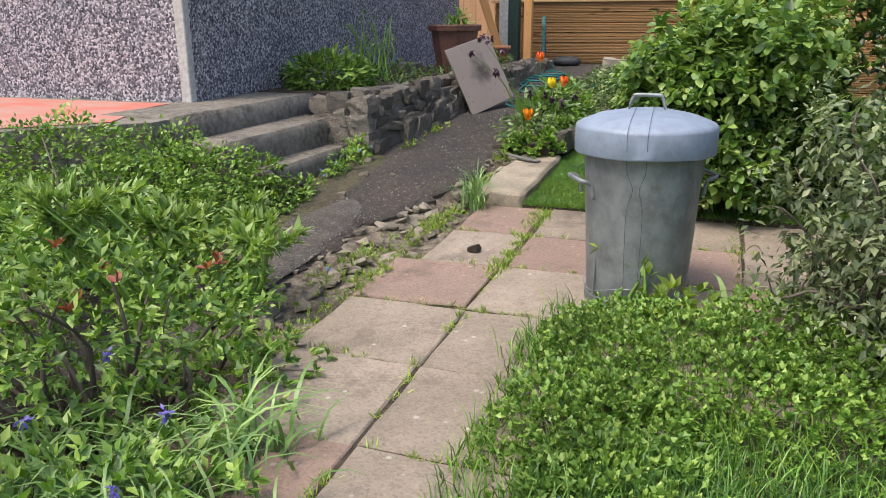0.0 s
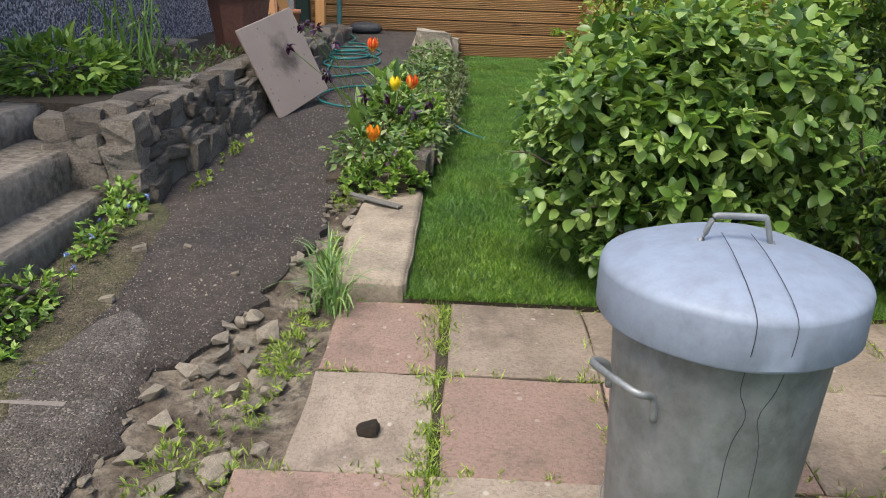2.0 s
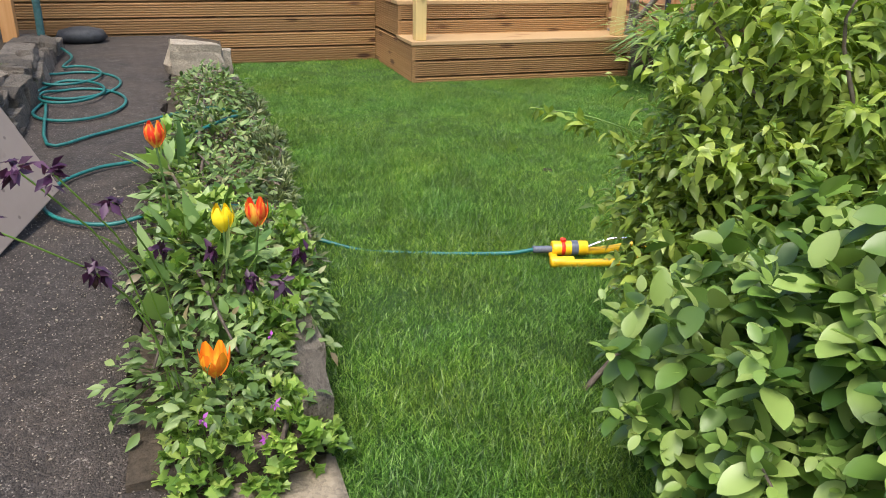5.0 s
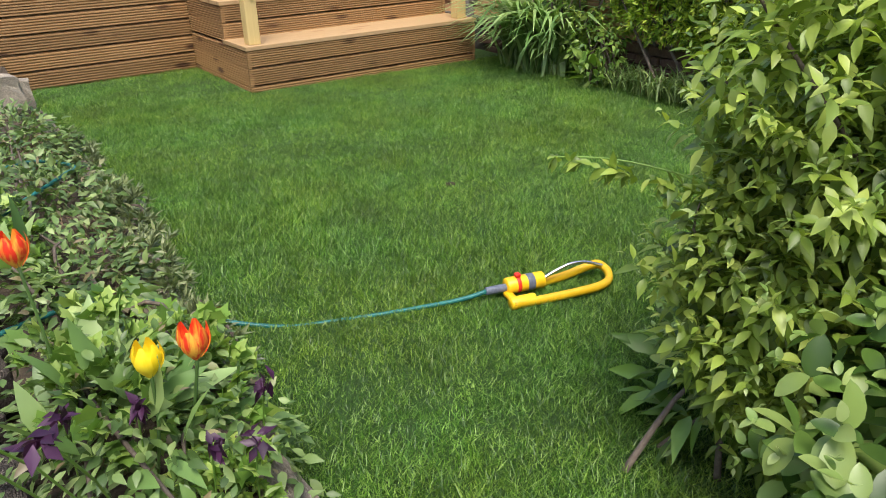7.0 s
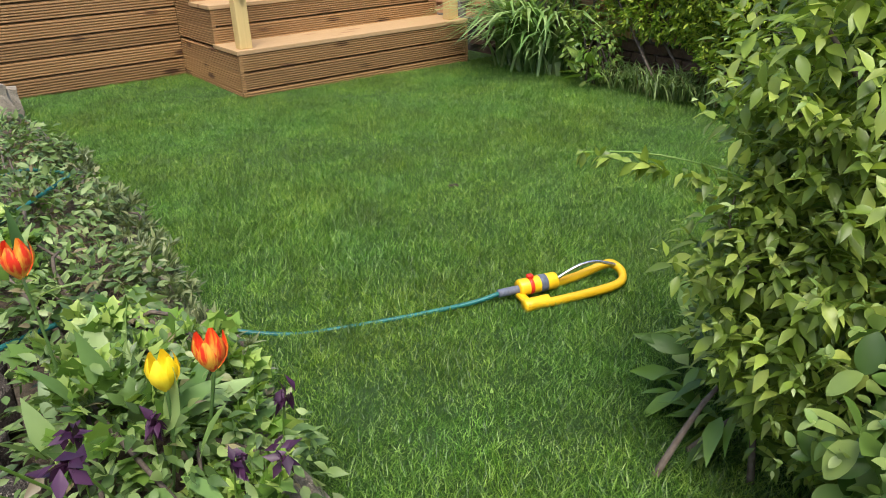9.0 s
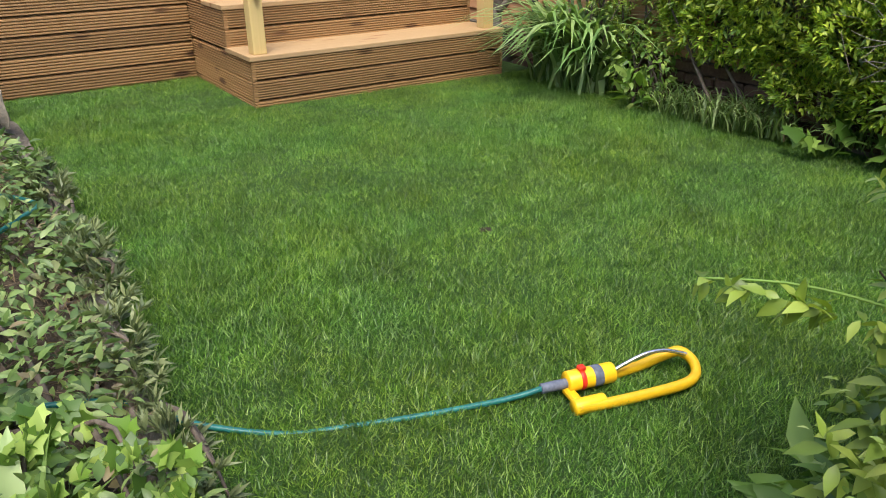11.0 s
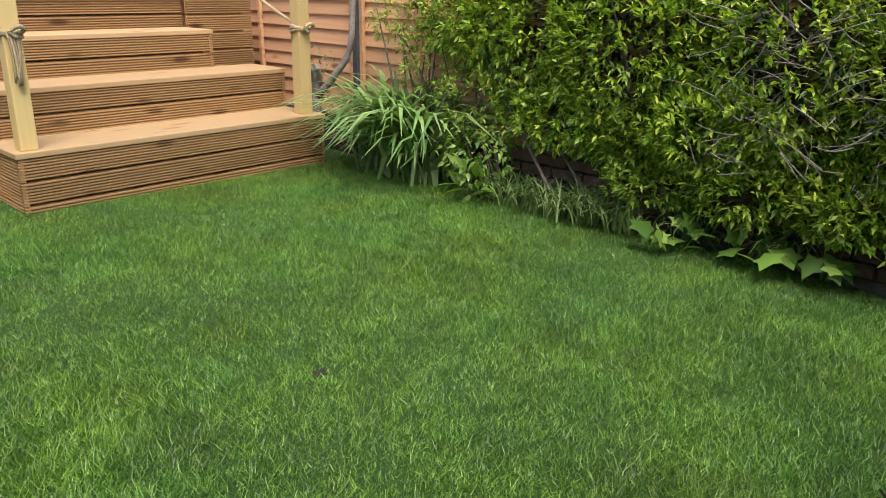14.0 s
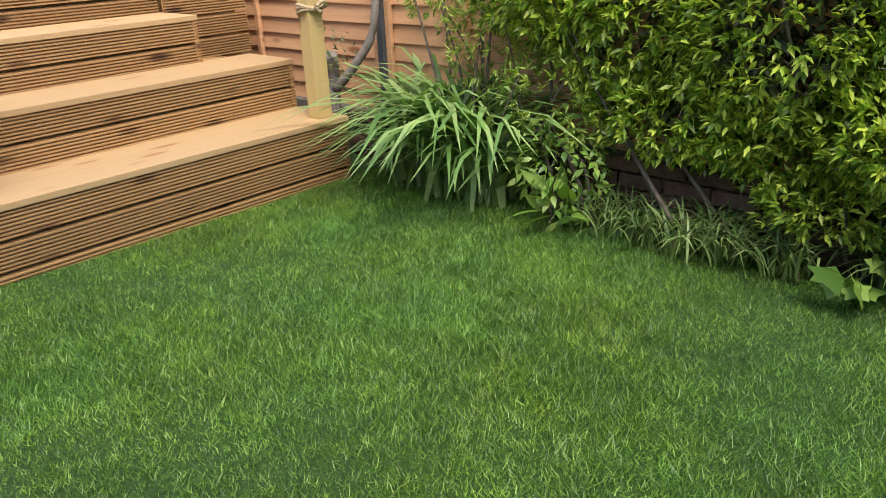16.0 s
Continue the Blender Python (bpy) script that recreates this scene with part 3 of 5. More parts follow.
fence()
METAL_DARK = blotchy("dark_metal", (0.05, 0.055, 0.06), (0.08, 0.08, 0.085), None, 4, 30, 0.6, 0.1)
BRICK = blotchy("garden_brick", (0.13, 0.07, 0.048), (0.09, 0.055, 0.04), (0.17, 0.11, 0.08), 7, 40, 0.92, 0.5, 0.006, each=0.4)
MORTAR = blotchy("old_mortar", (0.17, 0.15, 0.125), (0.085, 0.074, 0.06), None, 5, 60, 0.95, 0.6, 0.006)
TWIG = blotchy("grey_twig", (0.30, 0.26, 0.23), (0.20, 0.17, 0.15), None, 6, 60, 0.9, 0.3)
ROPE = blotchy("hemp_rope", (0.52, 0.40, 0.24), (0.42, 0.31, 0.18), (0.3, 0.22, 0.12), 8, 120, 0.9, 0.8, 0.004)
tagged(part("wall_low", box_bm(5.54, 5.72, -4, 12.5, -0.3, 0.25), MORTAR), "low dark brick garden wall under the fence", "wall", kind="structure")
tagged(part("fence_post", box_bm(5.55, 5.6, 8.085, 8.135, -0.1, 1.85, 0.004), METAL_DARK), "dark grey metal fence post between panels", "post")


def back_fence():
    root = thing("back_fence", "brown vertical board fence beyond the deck", "fence")
    for k in range(95):
        ob = part("board", box_bm(-0.055, 0.055, -0.01, 0.01, 0, 2.6, 0.003), FENCE, root) if k == 0 else new("board", first.data)
        first = ob if k == 0 else first
        ob.parent = root
        ob.location = (-5 + k * 0.117, 12.6 + 0.012 * (k % 2), -0.2)


back_fence()


# ---- shrubs ----
BROAD = leaf_shape(0.6, 0.14, 0.16, rows=[(0.0, 0.03), (0.1, 0.5), (0.28, 0.9), (0.5, 1.0), (0.72, 0.84), (0.89, 0.48), (1.0, 0.02)])
NARROW = leaf_shape(0.45, 0.15, 0.3, 0.5)
SLIM = leaf_shape(0.3, 0.1, 0.15, 0.55)


def small_leaf(width, fold=0.15, curl=0.15):
    v = []
    for y, w in ((0.0, 0.06), (0.45, 1.0), (1.0, 0.05)):
        v += [(-w * width / 2, y, fold * w * width - curl * y * y), (0, y, -curl * y * y), (w * width / 2, y, fold * w * width - curl * y * y)]
    return np.array(v), [(0, 1, 4, 3), (1, 2, 5, 4), (3, 4, 7, 6), (4, 5, 8, 7)]


OVAL, LANCE, ROUND = small_leaf(0.5), small_leaf(0.24), small_leaf(0.85, 0.1)


def rosettes(rng, centres, ways, per, size, shape, spread=0.7):
    """Whorls of leaves that stand round shoot tips."""
    n = len(centres)
    p = np.repeat(centres, per, 0) + rng.normal(0, size * 0.08, (n * per, 3))
    a = np.repeat(ways, per, 0) + rng.normal(0, spread, (n * per, 3))
    return strew(shape, p, a, size * rng.uniform(0.6, 1.15, n * per), rng, 0.4)


def whorl_bush(name, label, category, blobs, n, per, size, shape, material, seed, base, floor, stems=10, shell=0.6, lift=0.3, spread=0.7, bark=None):
    """A shrub whose leaves sit in whorls at the shoot tips, over bare inner stems."""
    rng = np.random.default_rng(seed)
    root = thing(name, label, category, m=pose(*base))
    p, d = crown_points(rng, n, blobs, shell)
    keep = p[:, 2] > floor
    p, d = p[keep], d[keep].copy()
    d[:, 2] += lift
    soup("crown", rosettes(rng, p - np.array(base), d, per, size, shape[0], spread), shape[1], material, root)
    for k in range(stems):
        q = p[rng.integers(len(p))] - np.array(base)
        foot = Vector((rng.normal(0, 0.06) + q[0] * 0.3, rng.normal(0, 0.06) + q[1] * 0.5, -0.05))
        tip = Vector(q)
        part("stem", tube([foot, foot.lerp(tip, 0.5) + Vector((rng.normal(0, 0.04), rng.normal(0, 0.04), 0.06)), tip], 0.012, 5, 3, 0.003), bark or BARK, root)
    return root


def blades(name, label, category, spots, length, width, material, seed, bend=(0.3, 0.9), up=True):
    """Tufts of long blades: spots are (x, y, z, spread, count)."""
    rng = np.random.default_rng(seed)
    root = thing(name, label, category, m=pose(*spots[0][:3]))
    for x, y, z, r, n in spots:
        p = np.stack([x + rng.normal(0, r, n), y + rng.normal(0, r, n), np.full(n, z - 0.01)], 1) - np.array(spots[0][:3])
        ang, ln = rng.uniform(0, 2 * np.pi, n), length * rng.uniform(0.45, 1.15, n)
        bd = rng.uniform(*bend, n)
        t = np.linspace(0, 1, 6)[None, :, None]
        way = np.stack([np.cos(ang), np.sin(ang)], 1)[:, None, :]
        reach = (ln * bd)[:, None, None] * (0.25 * t + 0.75 * t ** 2)
        high = ln[:, None, None] * (t - 0.75 * bd[:, None, None] * t ** 3)
        mid = np.concatenate([reach * way, high], 2) + p[:, None, :]
        w = width * rng.uniform(0.6, 1.2, n)[:, None, None] * (1 - t) ** 0.6 * np.minimum(1, 0.5 + 2 * t) / 2 + 0.0004
        side = np.concatenate([np.stack([-np.sin(ang), np.cos(ang)], 1), np.zeros((n, 1))], 1)[:, None, :]
        pair = np.stack([mid - side * w, mid + side * w], 2).reshape(n, 12, 3)
        soup("tuft", pair, [(2 * k, 2 * k + 1, 2 * k + 3, 2 * k + 2) for k in range(5)], material, root)
    return root


def shoot_shrub(name, label, blobs, count, pairs, gap, size, shape, material, young, seed, base, floor, lift=0.5, droop=0.15, shell=0.7, stems=40, inner=0):
    """A shrub of leafy shoots: leaves sit in opposite pairs down each twig, small and pale at the tip, and bare stems hold the twigs."""
    rng = np.random.default_rng(seed)
    root = thing(name, label, "shrub", m=pose(*base))
    tips, ways = crown_points(rng, count, blobs, shell)
    keep = tips[:, 2] > floor + 0.04
    tips, ways = tips[keep] - np.array(base), ways[keep] + rng.normal(0, 0.3, (keep.sum(), 3))
    ways[:, 2] += lift
    ways /= np.linalg.norm(ways, axis=1)[:, None]
    across = np.cross(ways, rng.normal(0, 1, ways.shape))
    across /= np.linalg.norm(across, axis=1)[:, None]
    other = np.cross(ways, across)
    old_p, old_a, old_s, new_p, new_a, new_s = [], [], [], [], [], []
    for k in range(pairs):
        grow = min(1.0, 0.42 + 0.3 * k)
        for sign in (1, -1):
            out = sign * (across if k % 2 == 0 else other)
            aim = out + ways * (1.1 - 0.25 * k) + rng.normal(0, 0.22, ways.shape)
            aim[:, 2] -= droop * k
            place = tips - ways * gap * k + rng.normal(0, 0.004, ways.shape)
            ok = (rng.random(len(tips)) < 0.93) & (place[:, 2] + base[2] > floor)
            (new_p if k == 0 else old_p).append(place[ok])
            (new_a if k == 0 else old_a).append(aim[ok])
            (new_s if k == 0 else old_s).append(size * grow * rng.uniform(0.75, 1.15, ok.sum()))
    soup("crown", strew(shape[0], np.concatenate(old_p), np.concatenate(old_a), np.concatenate(old_s), rng, 0.28), shape[1], material, root)
    soup("young_leaves", strew(shape[0], np.concatenate(new_p), np.concatenate(new_a), np.concatenate(new_s), rng, 0.28), shape[1], young, root, "pale young leaves at the shoot tips")
    if inner:
        p, d = crown_points(rng, inner, blobs, 0.25)
        p = p[p[:, 2] > floor]
        p = (p - np.mean(p, 0)) * 0.8 + np.mean(p, 0) - np.array(base)
        soup("inner_leaves", strew(shape[0], p, rng.normal(0, 1, p.shape), size * rng.uniform(0.7, 1.1, len(p)), rng, 0.6), shape[1], material, root)
    for k in range(stems):
        t = rng.integers(len(tips))
        tip, way = Vector(tips[t]), Vector(ways[t])
        foot = Vector((rng.normal(0, 0.1), rng.normal(0, 0.1), -0.03))
        mid = foot.lerp(tip, 0.55) + Vector((0, 0, 0.07))
        part("stem", tube([foot, mid, tip - way * 0.1, tip], 0.009, 5, 3, 0.0018), BARK, root)
    return root


shoot_shrub("broadleaf_shrub", "large bushy shrub with broad bright green leaves",
            [(2.74, 2.8, 0.3, 0.56, 0.55, 0.5), (2.8, 2.68, 0.1, 0.42, 0.42, 0.34), (2.9, 2.7, 0.6, 0.44, 0.45, 0.4), (2.58, 2.66, 0.58, 0.4, 0.38, 0.34), (2.48, 2.95, 0.42, 0.38, 0.4, 0.34)],
            1450, 5, 0.028, 0.07, BROAD, LILAC, YOUNG, 1, (2.75, 2.75, -0.15), -0.12, 0.45, 0.0, 0.72, 46, 1500)
shoot_shrub("pointed_leaf_shrub", "loose shrub with pointed yellow-green leaves",
            [(2.85, 3.4, 0.4, 0.38, 0.42, 0.55), (2.78, 3.45, 0.85, 0.4, 0.4, 0.42), (3.15, 3.65, 0.6, 0.35, 0.3, 0.55), (2.62, 3.5, 0.45, 0.24, 0.3, 0.35)],
            1900, 6, 0.027, 0.052, NARROW, POINTED, YOUNG, 2, (3.0, 3.2, -0.08), -0.06, 0.75, 0.08, 0.6, 46, 1200)
arch = thing("overhanging_twig", "thin arching twig with yellow-green leaves", "twig", m=pose(2.69, 3.4, 0.54))
part("stalk", tube([(0, 0, 0), (-0.12, 0.2, 0.12), (-0.24, 0.36, 0.17), (-0.36, 0.46, 0.18)], 0.0032, 5, 4, 0.0015), WEED, arch)
rng0 = np.random.default_rng(31)
along = 0.25 + 0.75 * rng0.random(80)
tw = np.stack([-0.36 * along, 0.46 * along ** 0.9, 0.18 * np.sqrt(along)], 1)
soup("leaves", strew(NARROW[0], tw, rng0.normal(0, 0.7, (80, 3)) + np.array([-0.5, 0.5, -0.2]), rng0.uniform(0.025, 0.05, 80), rng0), NARROW[1], POINTED, arch)
bush("basal_leaves", "clump of large soft lance leaves", [(2.84, 3.74, 0.04, 0.18, 0.2, 0.18), (2.72, 3.64, -0.02, 0.12, 0.14, 0.12)], 130, leaf_shape(0.34, 0.15, 0.35, 0.5), 0.14, WEED, 8, (2.55, 3.68, -0.09), category="plant", floor=-0.08, stems=3, droop=-0.1)
whorl_bush("hedge_shrub", "overgrown evergreen hedge with glossy bright tips", "hedge",
           [(5.45, 5.0, 0.95, 0.32, 0.6, 0.6), (5.45, 5.8, 0.92, 0.34, 0.55, 0.55), (5.42, 4.3, 0.85, 0.35, 0.6, 0.6), (5.48, 6.5, 1.0, 0.27, 0.5, 0.5), (5.3, 5.3, 0.55, 0.16, 0.4, 0.22), (5.36, 4.6, 0.35, 0.14, 0.3, 0.2), (5.45, 6.9, 1.05, 0.2, 0.4, 0.35), (5.4, 6.2, 0.5, 0.16, 0.45, 0.2), (5.38, 5.75, 0.42, 0.14, 0.3, 0.18), (5.3, 5.1, 0.3, 0.12, 0.3, 0.16), (5.3, 4.65, 0.28, 0.12, 0.3, 0.16), (5.32, 5.6, 0.25, 0.1, 0.25, 0.12)],
           11000, 6, 0.05, small_leaf(0.36), HEDGE, 3, (5.45, 5.5, 0.1), 0.16, stems=14, shell=0.62)
# Inner leaves whose dark colour stands for the hedge's own shade.
bush("hedge_interior", "inner foliage of the evergreen hedge, coloured dark for its shade", [(5.5, 4.6, 0.9, 0.14, 0.9, 0.65), (5.5, 5.9, 0.95, 0.14, 0.9, 0.65)], 9000, OVAL, 0.06, HEDGE_SHADED, 33, (5.5, 5.4, 0.1), category="hedge", floor=0.3, shell=0.2, stems=10)
whorl_bush("bamboo_like_shrub", "feathery yellow-green shrub in front of the fence", "shrub", [(5.45, 7.5, 1.0, 0.16, 0.3, 0.2), (5.4, 7.15, 0.75, 0.16, 0.3, 0.25), (5.35, 6.75, 0.5, 0.18, 0.3, 0.25)], 420, 8, 0.05, LANCE, POINTED, 9, (5.45, 7.2, 0.0), 0.2, stems=14)
bush("border_shrub", "low leafy border shrub under the hedge", [(5.3, 6.7, 0.25, 0.2, 0.25, 0.22)], 420, NARROW, 0.06, WEED, 10, (5.3, 6.7, 0.0), floor=0.02, stems=5)
bush("lance_leaf_plant", "rosette of upright lance leaves by the lawn", [(5.18, 6.6, 0.08, 0.09, 0.09, 0.1)], 26, SLIM, 0.16, WEED, 12, (5.18, 6.6, 0.0), category="plant", floor=0.0, stems=0, droop=-0.5)
blades("strap_leaf_clump", "arching clump of long pale green strap leaves", "plant", [(5.42, 7.62, 0, 0.08, 190), (5.38, 7.4, 0, 0.11, 190), (5.36, 7.15, 0, 0.1, 140)], 0.95, 0.056, STRAP, 13, (0.5, 0.95))
blades("dark_sedge", "dark tufts of narrow leaves under the hedge", "plant", [(5.3, 6.3, 0, 0.06, 110), (5.28, 6.1, 0, 0.06, 110), (5.3, 5.9, 0, 0.05, 90), (5.32, 6.5, 0.0, 0.06, 80), (5.3, 5.7, 0, 0.05, 90), (5.4, 6.0, 0, 0.05, 120), (5.4, 5.35, 0, 0.05, 80), (5.42, 4.95, 0, 0.05, 80)], 0.27, 0.013, BED, 14, (0.4, 1.0))
whorl_bush("dark_shrub", "tall dark green shrub behind the paving", "shrub", [(3.62, 2.95, 0.35, 0.5, 0.42, 0.75), (3.95, 2.5, 0.35, 0.5, 0.5, 0.75), (3.5, 2.85, 0.05, 0.3, 0.25, 0.3), (3.75, 3.2, 1.0, 0.45, 0.4, 0.5), (4.3, 3.2, 0.9, 0.5, 0.5, 0.6), (4.45, 2.3, 0.5, 0.4, 0.5, 0.7)], 3000, 8, 0.06, OVAL, LAUREL, 4, (3.7, 2.8, -0.2), -0.15)
SILVER = leafy("silver_leaf", (0.16, 0.2, 0.11), (0.27, 0.31, 0.18), (0.42, 0.45, 0.3))
shoot_shrub("grey_shrub", "sprawling grey-green shrub with long silvery sprays over the paving edge",
            [(3.12, 1.2, 0.25, 0.3, 0.35, 0.48), (3.4, 0.8, 0.1, 0.42, 0.42, 0.5), (3.2, 1.05, -0.1, 0.34, 0.4, 0.25), (3.5, 1.3, 0.35, 0.35, 0.35, 0.45)],
            620, 8, 0.03, 0.042, OVAL, GREYLEAF, SILVER, 5, (3.3, 1.05, -0.22), -0.22, 0.7, 0.1, 0.55, 60, 1200)


def bare_twigs():
    root = thing("bare_twigs", "tangle of bare grey twigs in the hedge", "twigs", m=pose(5.1, 4.8, 0.35))
    rng = random.Random(8)
    for k in range(150):
        a = Vector((rng.uniform(-0.02, 0.12), rng.uniform(-0.45, 0.45), rng.uniform(0.05, 0.75)))
        d = Vector((rng.uniform(-0.12, 0.05), rng.uniform(-0.25, 0.25), rng.uniform(-0.12, 0.2)))
        part("twig", tube([a, a + d * 0.5 + Vector((0, 0, rng.uniform(-0.03, 0.03))), a + d], 0.0026, 4, 2, 0.001), TWIG, root)


bare_twigs()


def lobed_leaf():
    v, f = [(0, 0, 0)], []
    pts = [(0.0, 0.0), (0.45, -0.1), (0.4, 0.25), (0.62, 0.45), (0.3, 0.58), (0.0, 1.0), (-0.3, 0.58), (-0.62, 0.45), (-0.4, 0.25), (-0.45, -0.1)]
    v = [(0, 0.35, 0.03)] + [(x, y, -0.12 * (x * x + y * y)) for x, y in pts]
    f = [(0, 1 + k, 1 + (k + 1) % len(pts)) for k in range(len(pts))]
    return np.array(v), f


def lobed_plant(base, spread, n, size, seed, label, lift=0.05):
    rng = np.random.default_rng(seed)
    root = thing("lobed_leaf_plant", label, "plant", m=pose(*base))
    p = np.stack([rng.normal(0, spread[0], n), rng.normal(0, spread[1], n), np.abs(rng.normal(lift, lift * 0.7, n)) + 0.015], 1)
    a = rng.normal(0, 0.6, (n, 3)) + np.array([-0.5, -0.4, -0.1])
    sh = lobed_leaf()
    soup("leaves", strew(sh[0], p, a, size * rng.uniform(0.6, 1.2, n), rng, 0.3), sh[1], WEED, root)
    for q in p[:14]:
        part("stalk", tube([(q[0] * 0.3, q[1] * 0.3, -0.01), (q[0] * 0.7, q[1] * 0.7, q[2] * 0.9), tuple(q)], 0.002, 4, 2), WEED, root)


lobed_plant((5.2, 5.37, -0.02), (0.05, 0.07), 9, 0.11, 21, "young maple-like plant with lobed leaves at the lawn edge", 0.07)
lobed_plant((5.33, 5.1, -0.02), (0.04, 0.15), 18, 0.11, 22, "trailing lobed leaves along the brick wall", 0.06)
lobed_plant((5.33, 4.72, -0.02), (0.05, 0.12), 10, 0.12, 23, "lobed leaves at the foot of the hedge", 0.08)


def gnarled_trunk():
    root = thing("gnarled_shrub", "old gnarled shrub trunk with few shoots beside the steps", "shrub", m=pose(5.36, 8.25, 0))
    part("trunk", tube([(0.0, 0.1, -0.05), (-0.03, 0.06, 0.25), (0.02, 0.1, 0.45), (-0.02, 0.05, 0.6)], 0.05, 8, 4, 0.04), TWIG, root)
    part("limb", tube([(0.0, 0.06, 0.4), (0.05, -0.08, 0.55), (0.1, -0.2, 0.75), (0.12, -0.22, 1.1), (0.1, -0.3, 1.5)], 0.028, 7, 4, 0.018), TWIG, root)
    rng = np.random.default_rng(40)
    p = rng.normal(0, 0.06, (60, 3)) + np.array([0, 0.05, 0.62])
    soup("leaves", strew(OVAL[0], p, rng.normal(0, 1, (60, 3)), rng.uniform(0.03, 0.05, 60), rng), OVAL[1], GREYLEAF, root)


gnarled_trunk()


# ---- weeds beside the paving ----
bush("weed_bank", "dense bank of small leafy green weeds", [(0.0, 1.25, -0.12, 0.55, 0.62, 0.33), (0.5, 0.55, -0.2, 0.65, 0.6, 0.24), (-0.8, 0.75, 0.05, 0.65, 0.4, 0.35), (-0.2, 0.3, -0.05, 0.7, 0.6, 0.4), (0.3, 1.6, -0.2, 0.25, 0.4, 0.25), (-0.5, 1.3, 0.1, 0.45, 0.42, 0.24), (-1.2, 0.85, 0.1, 0.7, 0.4, 0.26), (0.05, 1.75, -0.05, 0.3, 0.3, 0.25), (-2.0, 0.6, 0.1, 0.6, 0.4, 0.28), (-0.35, 1.42, 0.12, 0.35, 0.3, 0.28), (-0.02, 1.68, 0.02, 0.28, 0.33, 0.3), (-0.95, 0.95, 0.12, 0.5, 0.3, 0.28), (0.15, 1.85, -0.05, 0.3, 0.32, 0.24), (0.38, 2.0, -0.14, 0.18, 0.28, 0.14), (0.55, 1.3, -0.25, 0.2, 0.4, 0.14)],
     44000, small_leaf(0.62), 0.031, WEED, 6, (0.2, 0.8, -0.3), floor=-0.32, shell=0.75, droop=-0.1, stems=12, category="weeds", spin=0.9)
rose = whorl_bush("rose_bush", "straggly rose bush with dark stems and reddish young leaves", "shrub", [(1.1, -0.1, 0.0, 0.32, 0.36, 0.28), (1.25, 0.22, -0.08, 0.24, 0.3, 0.22), (0.75, -0.2, 0.05, 0.35, 0.35, 0.3)], 620, 6, 0.042, OVAL, WEED, 61, (1.1, -0.05, -0.3), -0.3, stems=46, shell=0.35)
RED_YOUNG = leafy("red_young_leaf", (0.16, 0.03, 0.02), (0.26, 0.06, 0.03), (0.4, 0.14, 0.05))
red_rng = np.random.default_rng(611)
red_at = red_rng.normal(0, 1, (9, 3)) * np.array([0.2, 0.22, 0.07]) + np.array([0.05, 0.05, 0.42])
soup("red_leaves", rosettes(red_rng, red_at, np.tile([0.0, 0.0, 1.0], (9, 1)), 6, 0.038, OVAL[0]), OVAL[1], RED_YOUNG, rose, "dark red young leaves at the shoot tips")
whorl_bush("upright_weeds", "upright weeds with whorls of fresh yellow-green lance leaves", "weeds", [(0.95, 0.95, 0.05, 0.22, 0.2, 0.08), (1.1, 0.8, 0.03, 0.15, 0.15, 0.08), (0.72, 0.8, 0.06, 0.2, 0.2, 0.1), (0.5, 0.5, 0.16, 0.3, 0.25, 0.1)], 120, 16, 0.07, small_leaf(0.32), YOUNG, 62, (0.9, 0.8, -0.3), -0.2, stems=50, shell=0.1, lift=0.9, bark=WEED)
whorl_bush("low_weeds", "low leafy weeds spilling on to the paving", "weeds", [(1.35, 0.1, -0.25, 0.28, 0.5, 0.16), (1.5, -0.5, -0.25, 0.3, 0.4, 0.18), (1.2, -0.8, -0.2, 0.4, 0.4, 0.25)], 900, 6, 0.042, OVAL, WEED, 63, (1.35, -0.2, -0.3), -0.31, stems=4, shell=0.4)
blades("bluebell_leaves", "drooping strap leaves of faded bluebells", "plant", [(1.55, -0.35, -0.28, 0.1, 110), (1.4, -0.6, -0.28, 0.12, 140), (1.6, -0.05, -0.28, 0.07, 70), (1.2, -0.35, -0.28, 0.1, 90)], 0.32, 0.014, STRAP, 64, (0.5, 1.1))
PURPLE = leafy("violet_petal", (0.10, 0.07, 0.35), (0.16, 0.12, 0.5), (0.28, 0.22, 0.65))
BLUE = leafy("blue_petal", (0.15, 0.2, 0.6), (0.2, 0.3, 0.7), (0.4, 0.5, 0.8))
DARKPURPLE = leafy("dark_petal", (0.03, 0.006, 0.03), (0.05, 0.01, 0.045), (0.09, 0.03, 0.09))
MAGENTA = leafy("magenta_petal", (0.30, 0.05, 0.38), (0.38, 0.07, 0.45), (0.5, 0.14, 0.55))


def flower(name, label, category, tip, base, n, size, material, seed, bloom="bloom", bell=0.0):
    """A thin stalk with a head of petals."""
    rng = np.random.default_rng(seed)
    root = thing(name, label, category, m=pose(*base))
    q = np.array(tip) - np.array(base)
    part("stalk", tube([(0, 0, -0.01), (q[0] * 0.3, q[1] * 0.3, q[2] * 0.6), tuple(q)], 0.0022, 5, 3), WEED, root)
    a = rng.normal(0, 0.8, (n, 3)) + np.array([0, 0, bell])
    soup(bloom, strew(OVAL[0], np.tile(q, (n, 1)) + rng.normal(0, size * 0.2, (n, 3)), a, size * rng.uniform(0.7, 1.1, n), rng), OVAL[1], material, root)
    return root


